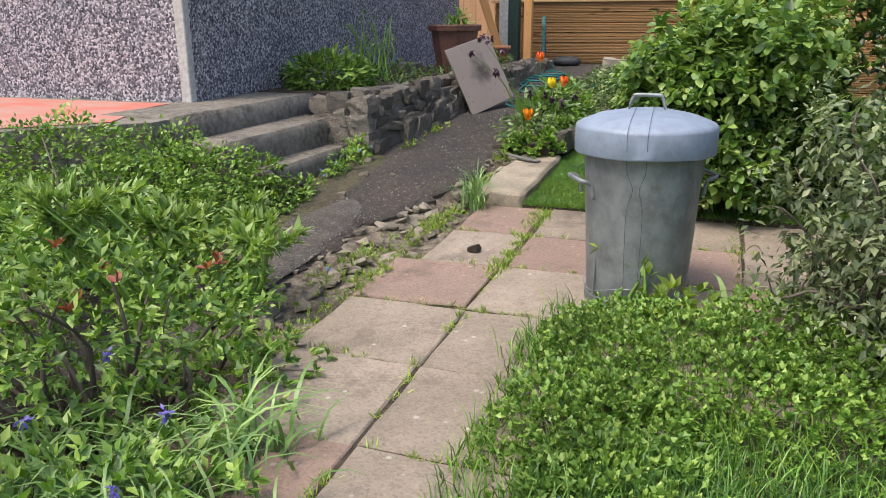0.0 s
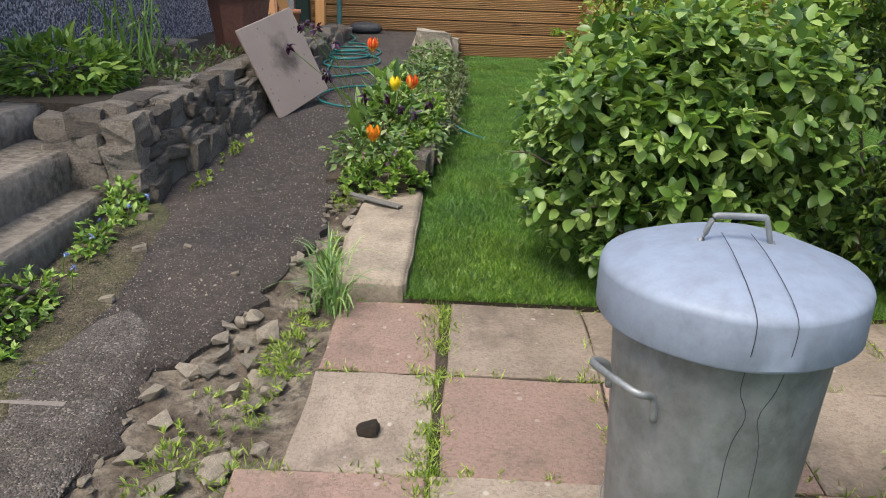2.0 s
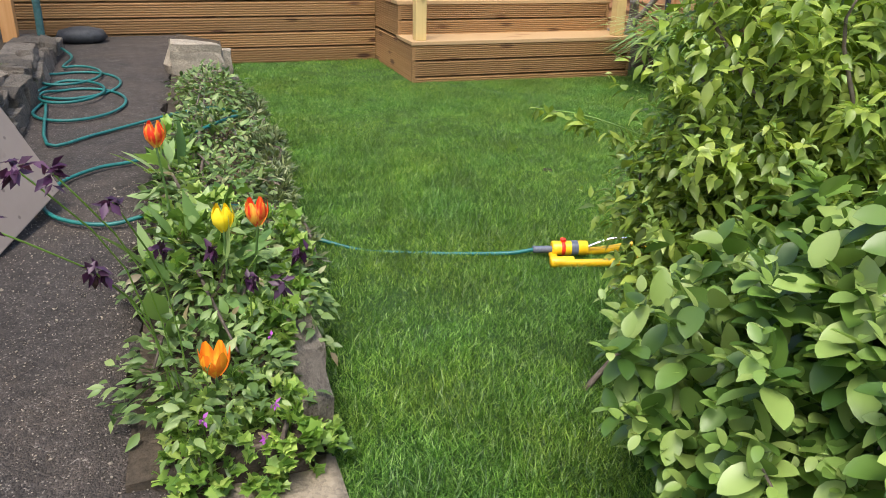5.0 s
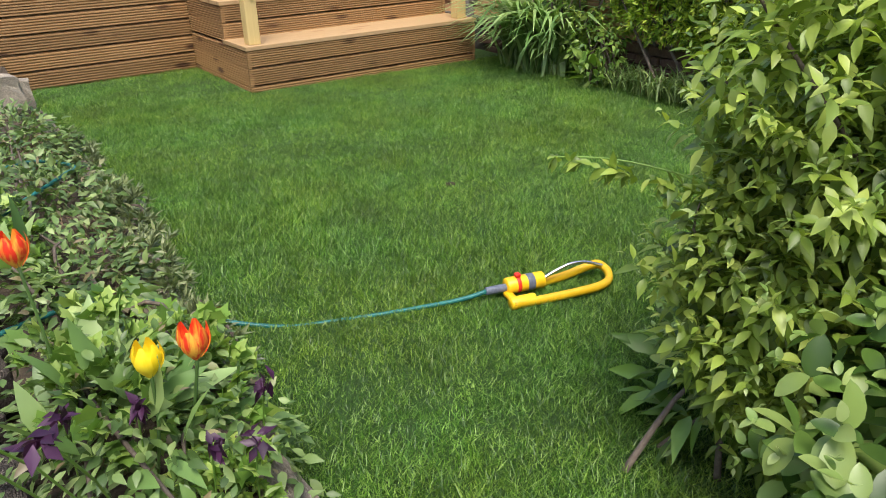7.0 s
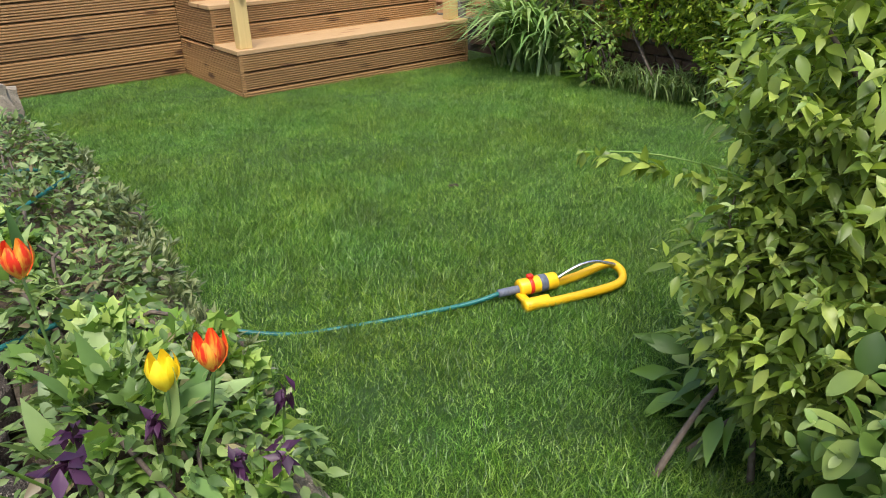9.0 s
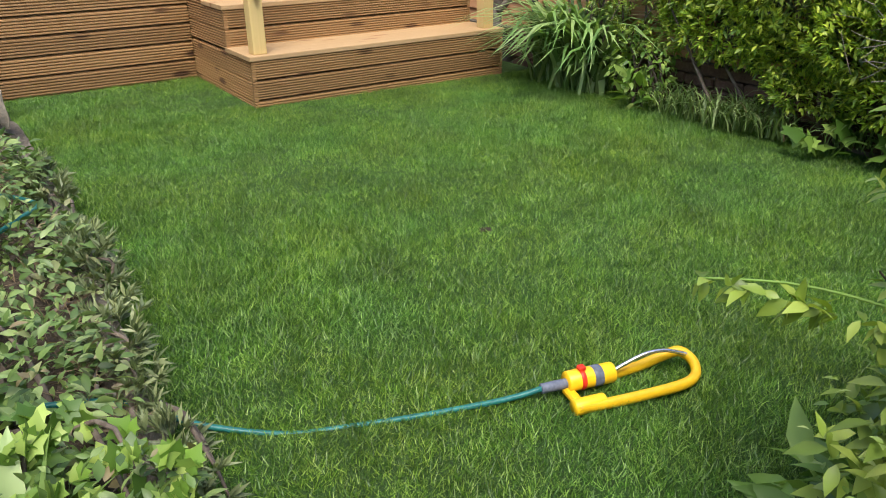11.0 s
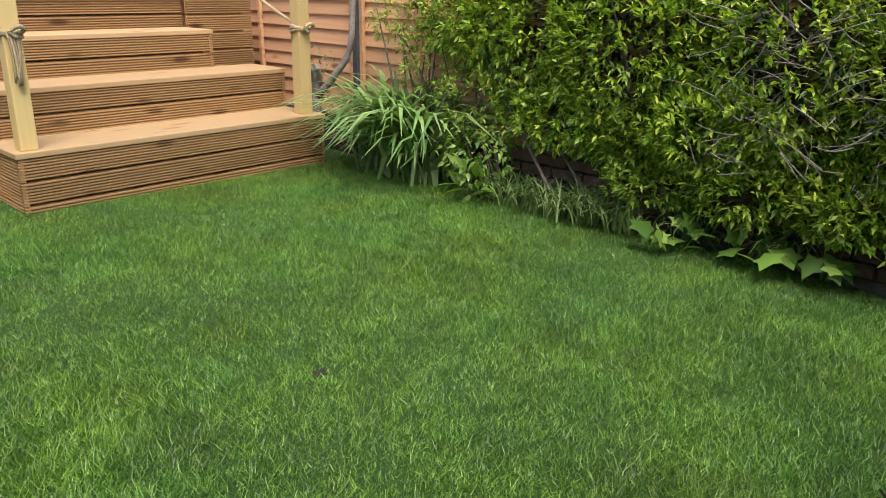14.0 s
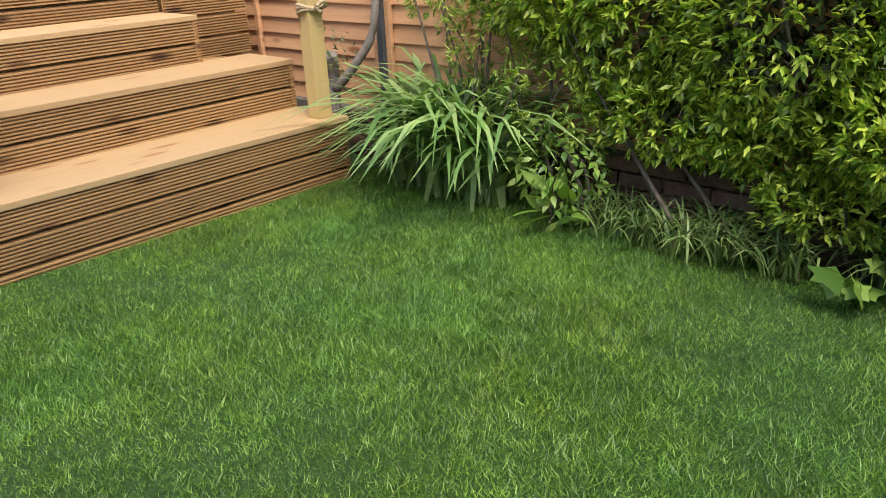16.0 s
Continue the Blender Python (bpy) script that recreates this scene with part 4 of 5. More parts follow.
for k, (x, y, z) in enumerate(((1.55, -0.3, -0.05), (1.62, -0.55, -0.08), (1.35, -0.5, 0.0), (1.3, -0.2, 0.02), (1.0, -0.5, 0.08), (1.75, -0.75, -0.1))):
    flower("bluebell", "faded violet-blue bluebell on a thin stalk", "flower", (x, y, z), (x + 0.03, y + 0.05, -0.28), 16, 0.022, PURPLE, 70 + k, bell=-0.4)
for k, (x, y) in enumerate(((0.5, 2.6), (0.46, 2.75), (0.52, 2.9), (0.55, 3.02), (0.47, 2.45), (2.42, -0.05), (0.55, 2.35), (1.22, 1.1))):
    flower("forget_me_not", "tiny pale blue flowers on short stalks", "flower", (x + 0.02, y, path_z(y) + 0.1), (x, y, path_z(y) - 0.02), 14, 0.014, BLUE, 80 + k)
whorl_bush("path_edge_weeds", "straggling weeds at the foot of the concrete steps", "weeds", [(0.47, 2.2, -0.1, 0.12, 0.3, 0.08), (0.5, 2.75, -0.06, 0.1, 0.3, 0.1), (0.45, 3.05, 0.0, 0.1, 0.1, 0.12), (0.3, 2.05, 0.0, 0.2, 0.15, 0.15), (0.48, 1.75, -0.16, 0.16, 0.3, 0.07), (0.55, 1.3, -0.2, 0.16, 0.3, 0.08)], 620, 6, 0.036, NARROW, WEED, 65, (0.47, 2.6, -0.1), -0.16, stems=3, shell=0.1, lift=0.5)
whorl_bush("ground_cover", "mound of small-leaved green ground cover beside the paving", "weeds", [(2.68, 0.75, -0.27, 0.46, 0.46, 0.2), (3.0, 0.95, -0.25, 0.3, 0.35, 0.2), (2.5, 0.3, -0.28, 0.25, 0.3, 0.16), (2.35, 0.32, -0.28, 0.2, 0.32, 0.16), (2.4, 0.85, -0.25, 0.2, 0.25, 0.16), (2.9, 0.55, -0.25, 0.45, 0.35, 0.15), (3.3, 0.8, -0.25, 0.35, 0.4, 0.2), (2.55, 0.0, -0.27, 0.25, 0.3, 0.1)], 12000, 5, 0.022, small_leaf(0.7), WEED, 66, (2.6, 0.7, -0.3), -0.3, stems=2, shell=0.75, lift=0.6)
def rough_grass():
    """Thin uncut grass over the soil beside the paving."""
    rng = np.random.default_rng(167)
    n = 30000
    x, y = rng.uniform(2.13, 4.3, n), rng.uniform(-1.9, 1.15, n)
    thick = np.sin(4 * x + 1.5 * np.sin(3 * y)) * np.sin(3.5 * y + x) + rng.normal(0, 0.5, n) > -0.25
    x, y = x[thick], y[thick]
    n = len(x)
    h, ang, lean = rng.uniform(0.03, 0.11, n), rng.uniform(0, 2 * np.pi, n), rng.uniform(0.2, 1.1, n)
    base = np.stack([x, y, -0.277 + 0.037 * y], 1)
    turn, w = rng.uniform(0, np.pi, n), rng.uniform(0.0012, 0.0026, n)
    side = np.stack([np.cos(turn), np.sin(turn), np.zeros(n)], 1) * w[:, None]
    mid = base + np.stack([np.cos(ang) * lean * h * 0.3, np.sin(ang) * lean * h * 0.3, h * 0.6], 1)
    tip = base + np.stack([np.cos(ang) * lean * h, np.sin(ang) * lean * h, h], 1)
    ob = soup("rough_grass", np.stack([base - side, base + side, mid + side * 0.8, mid - side * 0.8, tip], 1), [(0, 1, 2, 3), (3, 2, 4)], GRASS, None, "thin uncut grass on bare soil beside the paving")
    ob["category"] = "grass"


rough_grass()
blades("long_grass", "uncut tufts of long bright grass beside the paving", "grass", [(2.6, 0.0, -0.28, 0.14, 600), (2.95, 0.15, -0.28, 0.2, 800), (2.45, 0.0, -0.28, 0.06, 160), (2.25, 0.75, -0.26, 0.07, 160), (3.2, 0.35, -0.28, 0.18, 600), (2.75, -0.35, -0.29, 0.2, 700), (3.1, -0.15, -0.29, 0.2, 800)], 0.16, 0.0045, GRASS, 67, (0.2, 0.8))
blades("grass_clump", "clump of grey-green grass at the broken path edge", "grass", [(1.47, 2.42, -0.17, 0.035, 90), (1.42, 2.6, -0.14, 0.03, 50)], 0.26, 0.009, STRAP, 68, (0.25, 0.9))
whorl_bush("bramble_shoot", "young yellow-green shoots in front of the dustbin", "weeds", [(2.5, 1.12, -0.1, 0.13, 0.05, 0.12), (2.62, 1.08, -0.16, 0.14, 0.08, 0.1), (2.36, 1.1, 0.05, 0.03, 0.03, 0.06)], 34, 5, 0.055, OVAL, POINTED, 69, (2.5, 1.12, -0.22), -0.22, stems=12, shell=0.1, lift=0.6, bark=WEED)
blades("lance_weed", "pale broad-bladed weed beside the dustbin", "weeds", [(2.8, 1.15, -0.22, 0.02, 12)], 0.24, 0.035, STRAP, 71, (0.3, 0.7))


# ---- strip behind the rubble wall ----
strip = box_bm(-0.57, 0.42, 3.5, 9.2, -0.4, 0.33)
tagged(part("planting_strip", strip, SOIL), "strip of dark soil along the house wall", "flower bed", kind="structure")
bush("leafy_perennial", "rounded clump of fresh green perennial leaves", [(-0.2, 3.95, 0.42, 0.34, 0.32, 0.17)], 1500, SLIM, 0.085, WEED, 90, (-0.2, 3.95, 0.33), category="plant", floor=0.33, stems=4, droop=-0.15)
whorl_bush("strip_weeds", "low straggly weeds along the house wall", "weeds", [(0.1, 4.4, 0.34, 0.25, 0.35, 0.1), (-0.1, 5.0, 0.35, 0.3, 0.4, 0.14), (0.2, 5.3, 0.34, 0.2, 0.3, 0.1), (0.1, 7.2, 0.36, 0.3, 0.6, 0.15)], 420, 6, 0.05, SLIM, BED, 91, (0.0, 4.8, 0.33), 0.32, stems=5, shell=0.2, lift=0.5)
whorl_bush("thin_stalks", "tall thin stalks with sparse leaves by the house wall", "weeds", [(0.02, 4.0, 0.65, 0.1, 0.12, 0.25), (-0.1, 4.7, 0.65, 0.15, 0.3, 0.25)], 60, 5, 0.045, LANCE, WEED, 92, (-0.02, 4.3, 0.33), 0.35, stems=22, shell=0.2, lift=0.3, bark=WEED)


def face_x(y, z):
    """The leaning outer face of the rubble wall."""
    return float(np.interp(y, [3.1, 4.4, 6.6, 8.6], [0.53, 0.62, 0.64, 0.6])) - 0.28 * (z - path_z(y))


def stone_mesh(seed):
    bm = box_bm(-0.5, 0.5, -0.5, 0.5, -0.5, 0.5)
    bmesh.ops.subdivide_edges(bm, edges=bm.edges[:], cuts=3, use_grid_fill=True)
    for v in bm.verts:
        r = v.co.length
        v.co *= 1 - 0.3 * max(0, r - 0.5)
        q = v.co.copy()
        v.co += Vector(noise.noise_vector(q * 1.6 + Vector((seed * 7.1, 0, 0)))) * 0.09 + Vector(noise.noise_vector(q * 6 + Vector((seed * 3.3, 5, 0)))) * 0.06
    me = bpy.data.meshes.new("stone")
    bm.to_mesh(me)
    bm.free()
    return me


STONES = [stone_mesh(k) for k in range(9)]
PALES = [m.copy() for m in STONES]
CLODS = [m.copy() for m in STONES[:3]]
for m in CLODS:
    m.materials.append(SOIL)
for m in STONES:
    m.materials.append(STONE)
for m in PALES:
    m.materials.append(PALE_STONE)


def stone(parent, place, size, rng, meshes=STONES, turn=0.15, name="stone"):
    ob = new(name, rng.choice(meshes))
    ob.parent = parent
    ob.location = place
    ob.scale = size
    ob.rotation_euler = (rng.uniform(-turn, turn), rng.uniform(-turn, turn), rng.uniform(-turn, turn) + rng.choice((0, math.pi)))
    return ob


def rubble_wall():
    core = bmesh.new()
    rows = []
    for y in np.arange(3.2, 8.61, 0.2):
        rows.append([core.verts.new((x, y, z)) for x, z in ((0.12, -0.2), (face_x(y, path_z(y)) - 0.018, path_z(y) - 0.1), (face_x(y, 0.3) - 0.018, 0.29), (0.12, 0.3))])
    for a, b in zip(rows, rows[1:]):
        for k in range(3):
            core.faces.new((a[k], a[k + 1], b[k + 1], b[k]))
    core.faces.new(rows[0])
    core.faces.new(rows[-1][::-1])
    bmesh.ops.recalc_face_normals(core, faces=core.faces[:])
    root = tagged(part("wall_rubble", core, MORTAR), "low dry rubble stone retaining wall beside the path", "wall", kind="structure")
    rng = random.Random(12)
    low = 0.0
    while low < 0.46:
        tall = rng.choice((0.06, 0.085, 0.11, 0.15))
        y = 3.14 + rng.uniform(0, 0.1)
        while y < 8.6:
            w = rng.choice((0.07, 0.1, 0.14, 0.18, 0.25)) * rng.uniform(0.85, 1.15)
            z = path_z(y + w / 2) - 0.04 + low + 0.025 * noise.noise((y * 3, low * 9, 0))
            h = tall * rng.uniform(0.8, 1.25)
            if z + h * 0.6 < 0.36 and rng.random() < 0.95:
                if h > 0.1 and w < 0.12:
                    for s in (0.26, 0.76):
                        stone(root, (face_x(y, z + h * s) - 0.035 + rng.uniform(-0.012, 0.012), y + w / 2, z + h * s), (0.11, w * 1.1, h * 0.55), rng, turn=0.2)
                else:
                    stone(root, (face_x(y, z + h / 2) - 0.035 + rng.uniform(-0.014, 0.012), y + w / 2, z + h / 2), (0.11, w * 1.12, h * 1.12), rng, turn=0.16)
            y += w
        low += tall
    for x in np.arange(0.14, 0.5, 0.14):
        z = -0.12
        while z < 0.3:
            h = rng.uniform(0.09, 0.16)
            stone(root, (x + rng.uniform(-0.02, 0.02), 3.2, z + h / 2), (0.165, 0.16, h * 1.15), rng)
            z += h
    y = 3.2
    while y < 8.6:
        w = rng.uniform(0.16, 0.3)
        stone(root, (face_x(y, 0.33) - 0.16, y + w / 2, 0.325), (0.2, w * 1.1, 0.07), rng, turn=0.08)
        y += w


rubble_wall()


def planter():
    root = thing("planter", "tall brown plastic octagonal planter with straggly green growth", "planter", m=pose(0.16, 5.95, 0.335, 0, 0, 22.5))
    part("tub", lathe([(0.0, 0.005), (0.17, 0.0), (0.175, 0.01), (0.235, 0.40), (0.222, 0.40), (0.2, 0.3), (0.0, 0.3)], 8), PLASTIC_POT, root)
    part("rim", lathe([(0.232, 0.40), (0.262, 0.40), (0.267, 0.45), (0.255, 0.46), (0.225, 0.46), (0.22, 0.41)], 8), PLASTIC_POT, root, "lighter moulded rim")
    part("compost", lathe([(0.0, 0.415), (0.228, 0.405)], 8), SOIL, root)
    for ob in root.children:
        for p in ob.data.polygons:
            p.use_smooth = False
    rng = np.random.default_rng(93)
    n = 90
    p = np.stack([rng.normal(0.03, 0.08, n), rng.normal(0, 0.08, n), 0.43 + np.abs(rng.normal(0, 0.09, n))], 1)
    soup("growth", strew(SLIM[0], p, rng.normal(0, 0.6, (n, 3)) + np.array([0, 0, 0.5]), rng.uniform(0.05, 0.11, n), rng), SLIM[1], WEED, root)


planter()


def leaning_board():
    bot, tl, r = Vector((0.752, 4.69, 0.058)), Vector((0.514, 4.669, 0.58)), Vector((0.957, 5.27, 0.195))
    u, v = (tl - bot).normalized(), (r - bot)
    v = (v - u * v.dot(u)).normalized()
    m = Matrix((u, v, u.cross(v))).transposed().to_4x4()
    m.translation = bot
    bm = box_bm(0, 0.59, 0, 0.61, 0.0, 0.018)
    bmesh.ops.bevel(bm, geom=bm.edges[:], offset=0.004, segments=1, affect="EDGES")
    ob = part("leaning_board", bm, BOARD_MAT)
    ob.matrix_basis = m
    tagged(ob, "square weathered brown board leaning on the rubble wall", "board")


def stained(name):
    """Brown-grey board with a large dark stain and spots."""
    def build(n, l):
        v = coords(n, l, offset=False)
        col = mix(n, l, tex(n, l, v, 4, 6), (0.36, 0.29, 0.245), (0.25, 0.2, 0.17))
        d = n.new("ShaderNodeVectorMath")
        d.operation = "DISTANCE"
        d.inputs[1].default_value = (0.33, 0.33, 0.0)
        l.new(v, d.inputs[0])
        w = n.new("ShaderNodeMath")
        w.operation = "MULTIPLY_ADD"
        w.inputs[1].default_value = 0.28
        l.new(tex(n, l, v, 9, 4), w.inputs[0])
        l.new(d.outputs["Value"], w.inputs[2])
        col = mix(n, l, ramp(n, l, w.outputs[0], [(0.16, (1, 1, 1)), (0.3, (0, 0, 0))]), col, (0.09, 0.07, 0.06))
        return mix(n, l, ramp(n, l, cells(n, l, v, 18, "Distance"), [(0.08, (1, 1, 1)), (0.16, (0, 0, 0))]), col, (0.17, 0.135, 0.115))
    return mat(name, build, 0.85, 0, lambda n, l: (tex(n, l, coords(n, l), 40, 5), 0.2, 0.003))


BOARD_MAT = stained("stained_board")
leaning_board()
tagged(part("concrete_offcut", box_bm(-0.17, 0.17, -0.2, 0.2, 0, 0.12, 0.01), CONCRETE), "pale grey concrete offcut on the soil", "concrete block").location = (-0.2, 5.35, 0.33)

# ---- clutter by the deck ----
GREEN_PAINT = blotchy("dark_green_paint", (0.02, 0.045, 0.035), (0.03, 0.06, 0.05), None, 4, 30, 0.6, 0.1)
TEAL = blotchy("teal_plastic", (0.05, 0.13, 0.13), (0.07, 0.17, 0.17), None, 4, 30, 0.5, 0.1)
WHITE = blotchy("white_plastic", (0.7, 0.69, 0.66), (0.6, 0.59, 0.56), None, 4, 30, 0.5, 0.05)
TERRACOTTA = blotchy("terracotta", (0.55, 0.24, 0.12), (0.62, 0.3, 0.17), None, 4, 40, 0.85, 0.2)
ob = tagged(part("timber_plank", box_bm(-0.05, 0.05, -0.02, 0.02, 0, 1.5, 0.004), ORANGE_WOOD), "orange timber plank leaning on the house wall", "plank")
ob.matrix_basis = pose(0.02, 8.35, 0.33, 0, -20, 10)
tagged(part("green_post", box_bm(0.03, 0.17, 8.5, 8.62, 0.3, 2.2, 0.006), GREEN_PAINT), "dark green painted timber post", "post")
tagged(part("orange_post", box_bm(0.25, 0.35, 8.45, 8.55, 0.3, 2.2, 0.006, 2), ORANGE_WOOD), "square orange stained timber post", "post")
ob = tagged(part("teal_stake", tube([(0, 0, 0), (0.01, 0, 0.35), (0.0, 0, 0.68)], 0.028, 10, 2), TEAL), "short teal plastic pipe standing by the deck", "pipe")
ob.location = (0.48, 8.6, 0.2)
tagged(part("white_panel", box_bm(-0.2, -0.08, 8.9, 8.94, 0.3, 1.15, 0.004), WHITE), "white plastic panel behind the posts", "panel")
ob = tagged(part("terracotta_pot", lathe([(0.0, 0.0), (0.07, 0.0), (0.1, 0.16), (0.112, 0.16), (0.112, 0.2), (0.09, 0.2), (0.085, 0.15), (0, 0.15)], 24), TERRACOTTA), "small terracotta flowerpot on the soil strip", "flowerpot")
ob.location = (0.06, 8.1, 0.33)
ob = tagged(part("black_bag", lathe([(0.0, 0.0), (0.14, 0.0), (0.18, 0.05), (0.15, 0.12), (0.06, 0.15), (0.0, 0.15)], 14), METAL_DARK), "crumpled black plastic bag against the deck", "bag")
ob.location, ob.scale = (0.72, 9.0, path_z(9.0)), (1.1, 0.8, 0.8)

# ---- border ----
bush("border_plants", "mixed leafy flower border spilling over the path",
     [(1.46, 3.8, 0.07, 0.24, 0.28, 0.15), (1.5, 4.4, 0.13, 0.28, 0.38, 0.18), (1.53, 5.1, 0.15, 0.26, 0.42, 0.14), (1.57, 5.9, 0.19, 0.24, 0.48, 0.14), (1.6, 6.8, 0.23, 0.22, 0.55, 0.14), (1.7, 4.3, 0.08, 0.12, 0.4, 0.12)],
     5600, NARROW, 0.045, BED, 7, (1.5, 5, 0.05), category="plants", floor=0.0, shell=0.3, droop=0.0)
whorl_bush("silver_rosettes", "grey-green rosettes of a wallflower along the bed edge", "plant", [(1.79, 4.75, 0.06, 0.07, 0.35, 0.08), (1.78, 5.3, 0.09, 0.1, 0.4, 0.08), (1.82, 5.9, 0.12, 0.09, 0.5, 0.08), (1.8, 6.7, 0.14, 0.09, 0.5, 0.08)], 330, 14, 0.05, LANCE, GREYLEAF, 95, (1.72, 5.7, 0.05), 0.02, stems=14, shell=0.2, lift=0.8)
whorl_bush("mallow_leaves", "soft rounded pale green leaves in the border", "plant", [(1.66, 4.4, 0.15, 0.16, 0.45, 0.12), (1.45, 4.5, 0.22, 0.18, 0.4, 0.12), (1.4, 5.6, 0.2, 0.12, 0.4, 0.1)], 230, 4, 0.05, lobed_leaf(), WEED, 99, (1.6, 4.5, 0.05), 0.03, stems=12, shell=0.2, lift=0.7)
whorl_bush("cranesbill", "low mound of lobed green leaves at the bed corner", "plant", [(1.5, 3.72, 0.03, 0.18, 0.18, 0.1), (1.62, 4.05, 0.05, 0.12, 0.25, 0.1), (1.4, 3.6, -0.02, 0.1, 0.1, 0.05), (1.5, 3.55, 0.0, 0.2, 0.1, 0.09), (1.64, 3.62, 0.03, 0.1, 0.12, 0.07)], 420, 6, 0.034, lobed_leaf(), WEED, 96, (1.5, 3.75, 0.0), -0.06, stems=4, shell=0.3, lift=0.5)
bush("tulip_leaves", "broad grey-green tulip leaves in the border", [(1.45, 4.3, 0.14, 0.16, 0.3, 0.1), (1.38, 5.2, 0.16, 0.1, 0.2, 0.1)], 60, SLIM, 0.2, STRAP, 97, (1.45, 4.4, 0.06), category="plant", floor=0.05, stems=0, droop=-0.7)
STRAW = blotchy("straw", (0.34, 0.25, 0.15), (0.24, 0.17, 0.1), None, 6, 60, 0.9, 0.3)
whorl_bush("dry_stems", "brown dry stems and litter along the bed", "plant", [(1.68, 5.6, 0.08, 0.1, 0.7, 0.05), (1.7, 4.9, 0.06, 0.06, 0.2, 0.04), (1.65, 6.7, 0.12, 0.1, 0.6, 0.05)], 460, 4, 0.07, small_leaf(0.06), STRAW, 98, (1.68, 5.6, 0.03), 0.02, stems=16, shell=0.1, lift=0.1, spread=1.2, bark=TWIG)


def petal_mat(name, base, edge):
    """Tulip petals streaked from a base colour to a paler edge."""
    def build(n, l):
        v = coords(n, l, (60, 60, 6))
        return mix(n, l, ramp(n, l, tex(n, l, v, 1.0, 3), [(0.42, (0, 0, 0)), (0.6, (1, 1, 1))]), base, edge)
    return mat(name, build, 0.45)


RED_PETAL = petal_mat("red_petal", (0.75, 0.04, 0.015), (0.88, 0.42, 0.05))
ORANGE_PETAL = petal_mat("orange_petal", (0.80, 0.17, 0.01), (0.85, 0.36, 0.02))
YELLOW_PETAL = petal_mat("yellow_petal", (0.85, 0.60, 0.01), (0.88, 0.68, 0.03))


def tulip(head, base, material, label, open_=0.0, size=1.1):
    root = thing("tulip", label, "flower", "tulips in the border", m=pose(*base))
    q = Vector(head) - Vector(base) - Vector((0, 0, 0.035 * size))
    part("stalk", tube([(0, 0, -0.02), tuple(q * 0.5 + Vector((0.01, 0, 0))), tuple(q)], 0.004, 6, 4), STRAP, root)
    for k in range(6):
        bm = bmesh.new()
        grid = []
        for r in range(6):
            t = r / 5
            rad = (0.008 + 0.026 * math.sin(min(1, t * 1.5) * math.pi / 2) - 0.012 * (t ** 3) * (1 - 2.2 * open_)) * size
            half = 0.56 * math.sin(math.pi * min(0.94, 0.16 + 0.8 * t)) + 0.04
            grid.append([bm.verts.new(((rad - 0.003 * (k % 2)) * math.cos(a), (rad - 0.003 * (k % 2)) * math.sin(a), 0.072 * t * size)) for a in (half * s for s in (-1, -0.5, 0, 0.5, 1))])
        for a, c in zip(grid, grid[1:]):
            for s in range(4):
                bm.faces.new((a[s], a[s + 1], c[s + 1], c[s])).smooth = True
        ob = part("petal", bm, material, root)
        ob.location, ob.rotation_euler = q, (0, 0, k * math.pi / 3)


tulip((1.459, 3.68, 0.20), (1.435, 3.74, 0.0), ORANGE_PETAL, "wide-open orange tulip low in the border", 0.5)
tulip((1.522, 4.15, 0.385), (1.5, 4.22, 0.06), YELLOW_PETAL, "bright yellow tulip on a pale stalk")
tulip((1.616, 4.142, 0.396), (1.57, 4.25, 0.06), RED_PETAL, "red and yellow streaked tulip beside the yellow one", 0.25)
tulip((1.358, 4.48, 0.555), (1.37, 4.54, 0.06), RED_PETAL, "tall red tulip at the edge of the path", 0.1)
for k, (x, y, z) in enumerate(((1.14, 3.6, 0.72), (1.2, 3.62, 0.7), (1.3, 3.6, 0.64), (1.25, 3.6, 0.49), (1.07, 3.58, 0.62), (1.72, 4.05, 0.3), (1.48, 4.13, 0.3), (1.57, 3.94, 0.29), (1.65, 3.92, 0.27), (1.35, 4.2, 0.3))):
    flower("columbine", "dark purple drooping columbine on a wiry stalk", "flower", (x, y, z), (1.36 + 0.02 * (k % 3) if k < 5 else x, 3.78 if k < 5 else y + 0.06, 0.02), 18, 0.038, DARKPURPLE, 100 + k, bell=-0.5)
for k, (x, y, z) in enumerate(((1.42, 3.58, 0.11), (1.55, 3.5, 0.09), (1.58, 3.56, 0.14), (1.6, 3.8, 0.18))):
    flower("cranesbill_flower", "small magenta cranesbill flower", "flower", (x, y, z), (x, y + 0.04, 0.0), 7, 0.018, MAGENTA, 120 + k)


def kerbs():
    root = thing("bed_edging", "row of rough stones edging the flower bed", "edging")
    rng = random.Random(6)
    y = 3.62
    while y < 8.2:
        w = rng.uniform(0.16, 0.3)
        stone(root, (bed_right(y + w / 2) - 0.035, y + w / 2, -0.01 + rng.uniform(0, 0.025)), (0.085, w * 1.06, 0.15), rng, turn=0.06)
        y += w
    return root


kerbs()
rock = thing("rock", "pale lump of stone at the end of the bed", "rock", m=pose(1.55, 7.75, 0.2))
stone(rock, (0, 0, 0.08), (0.36, 0.26, 0.24), random.Random(3), PALES)
stone(rock, (0.16, 0.2, 0.02), (0.2, 0.2, 0.2), random.Random(4), PALES)


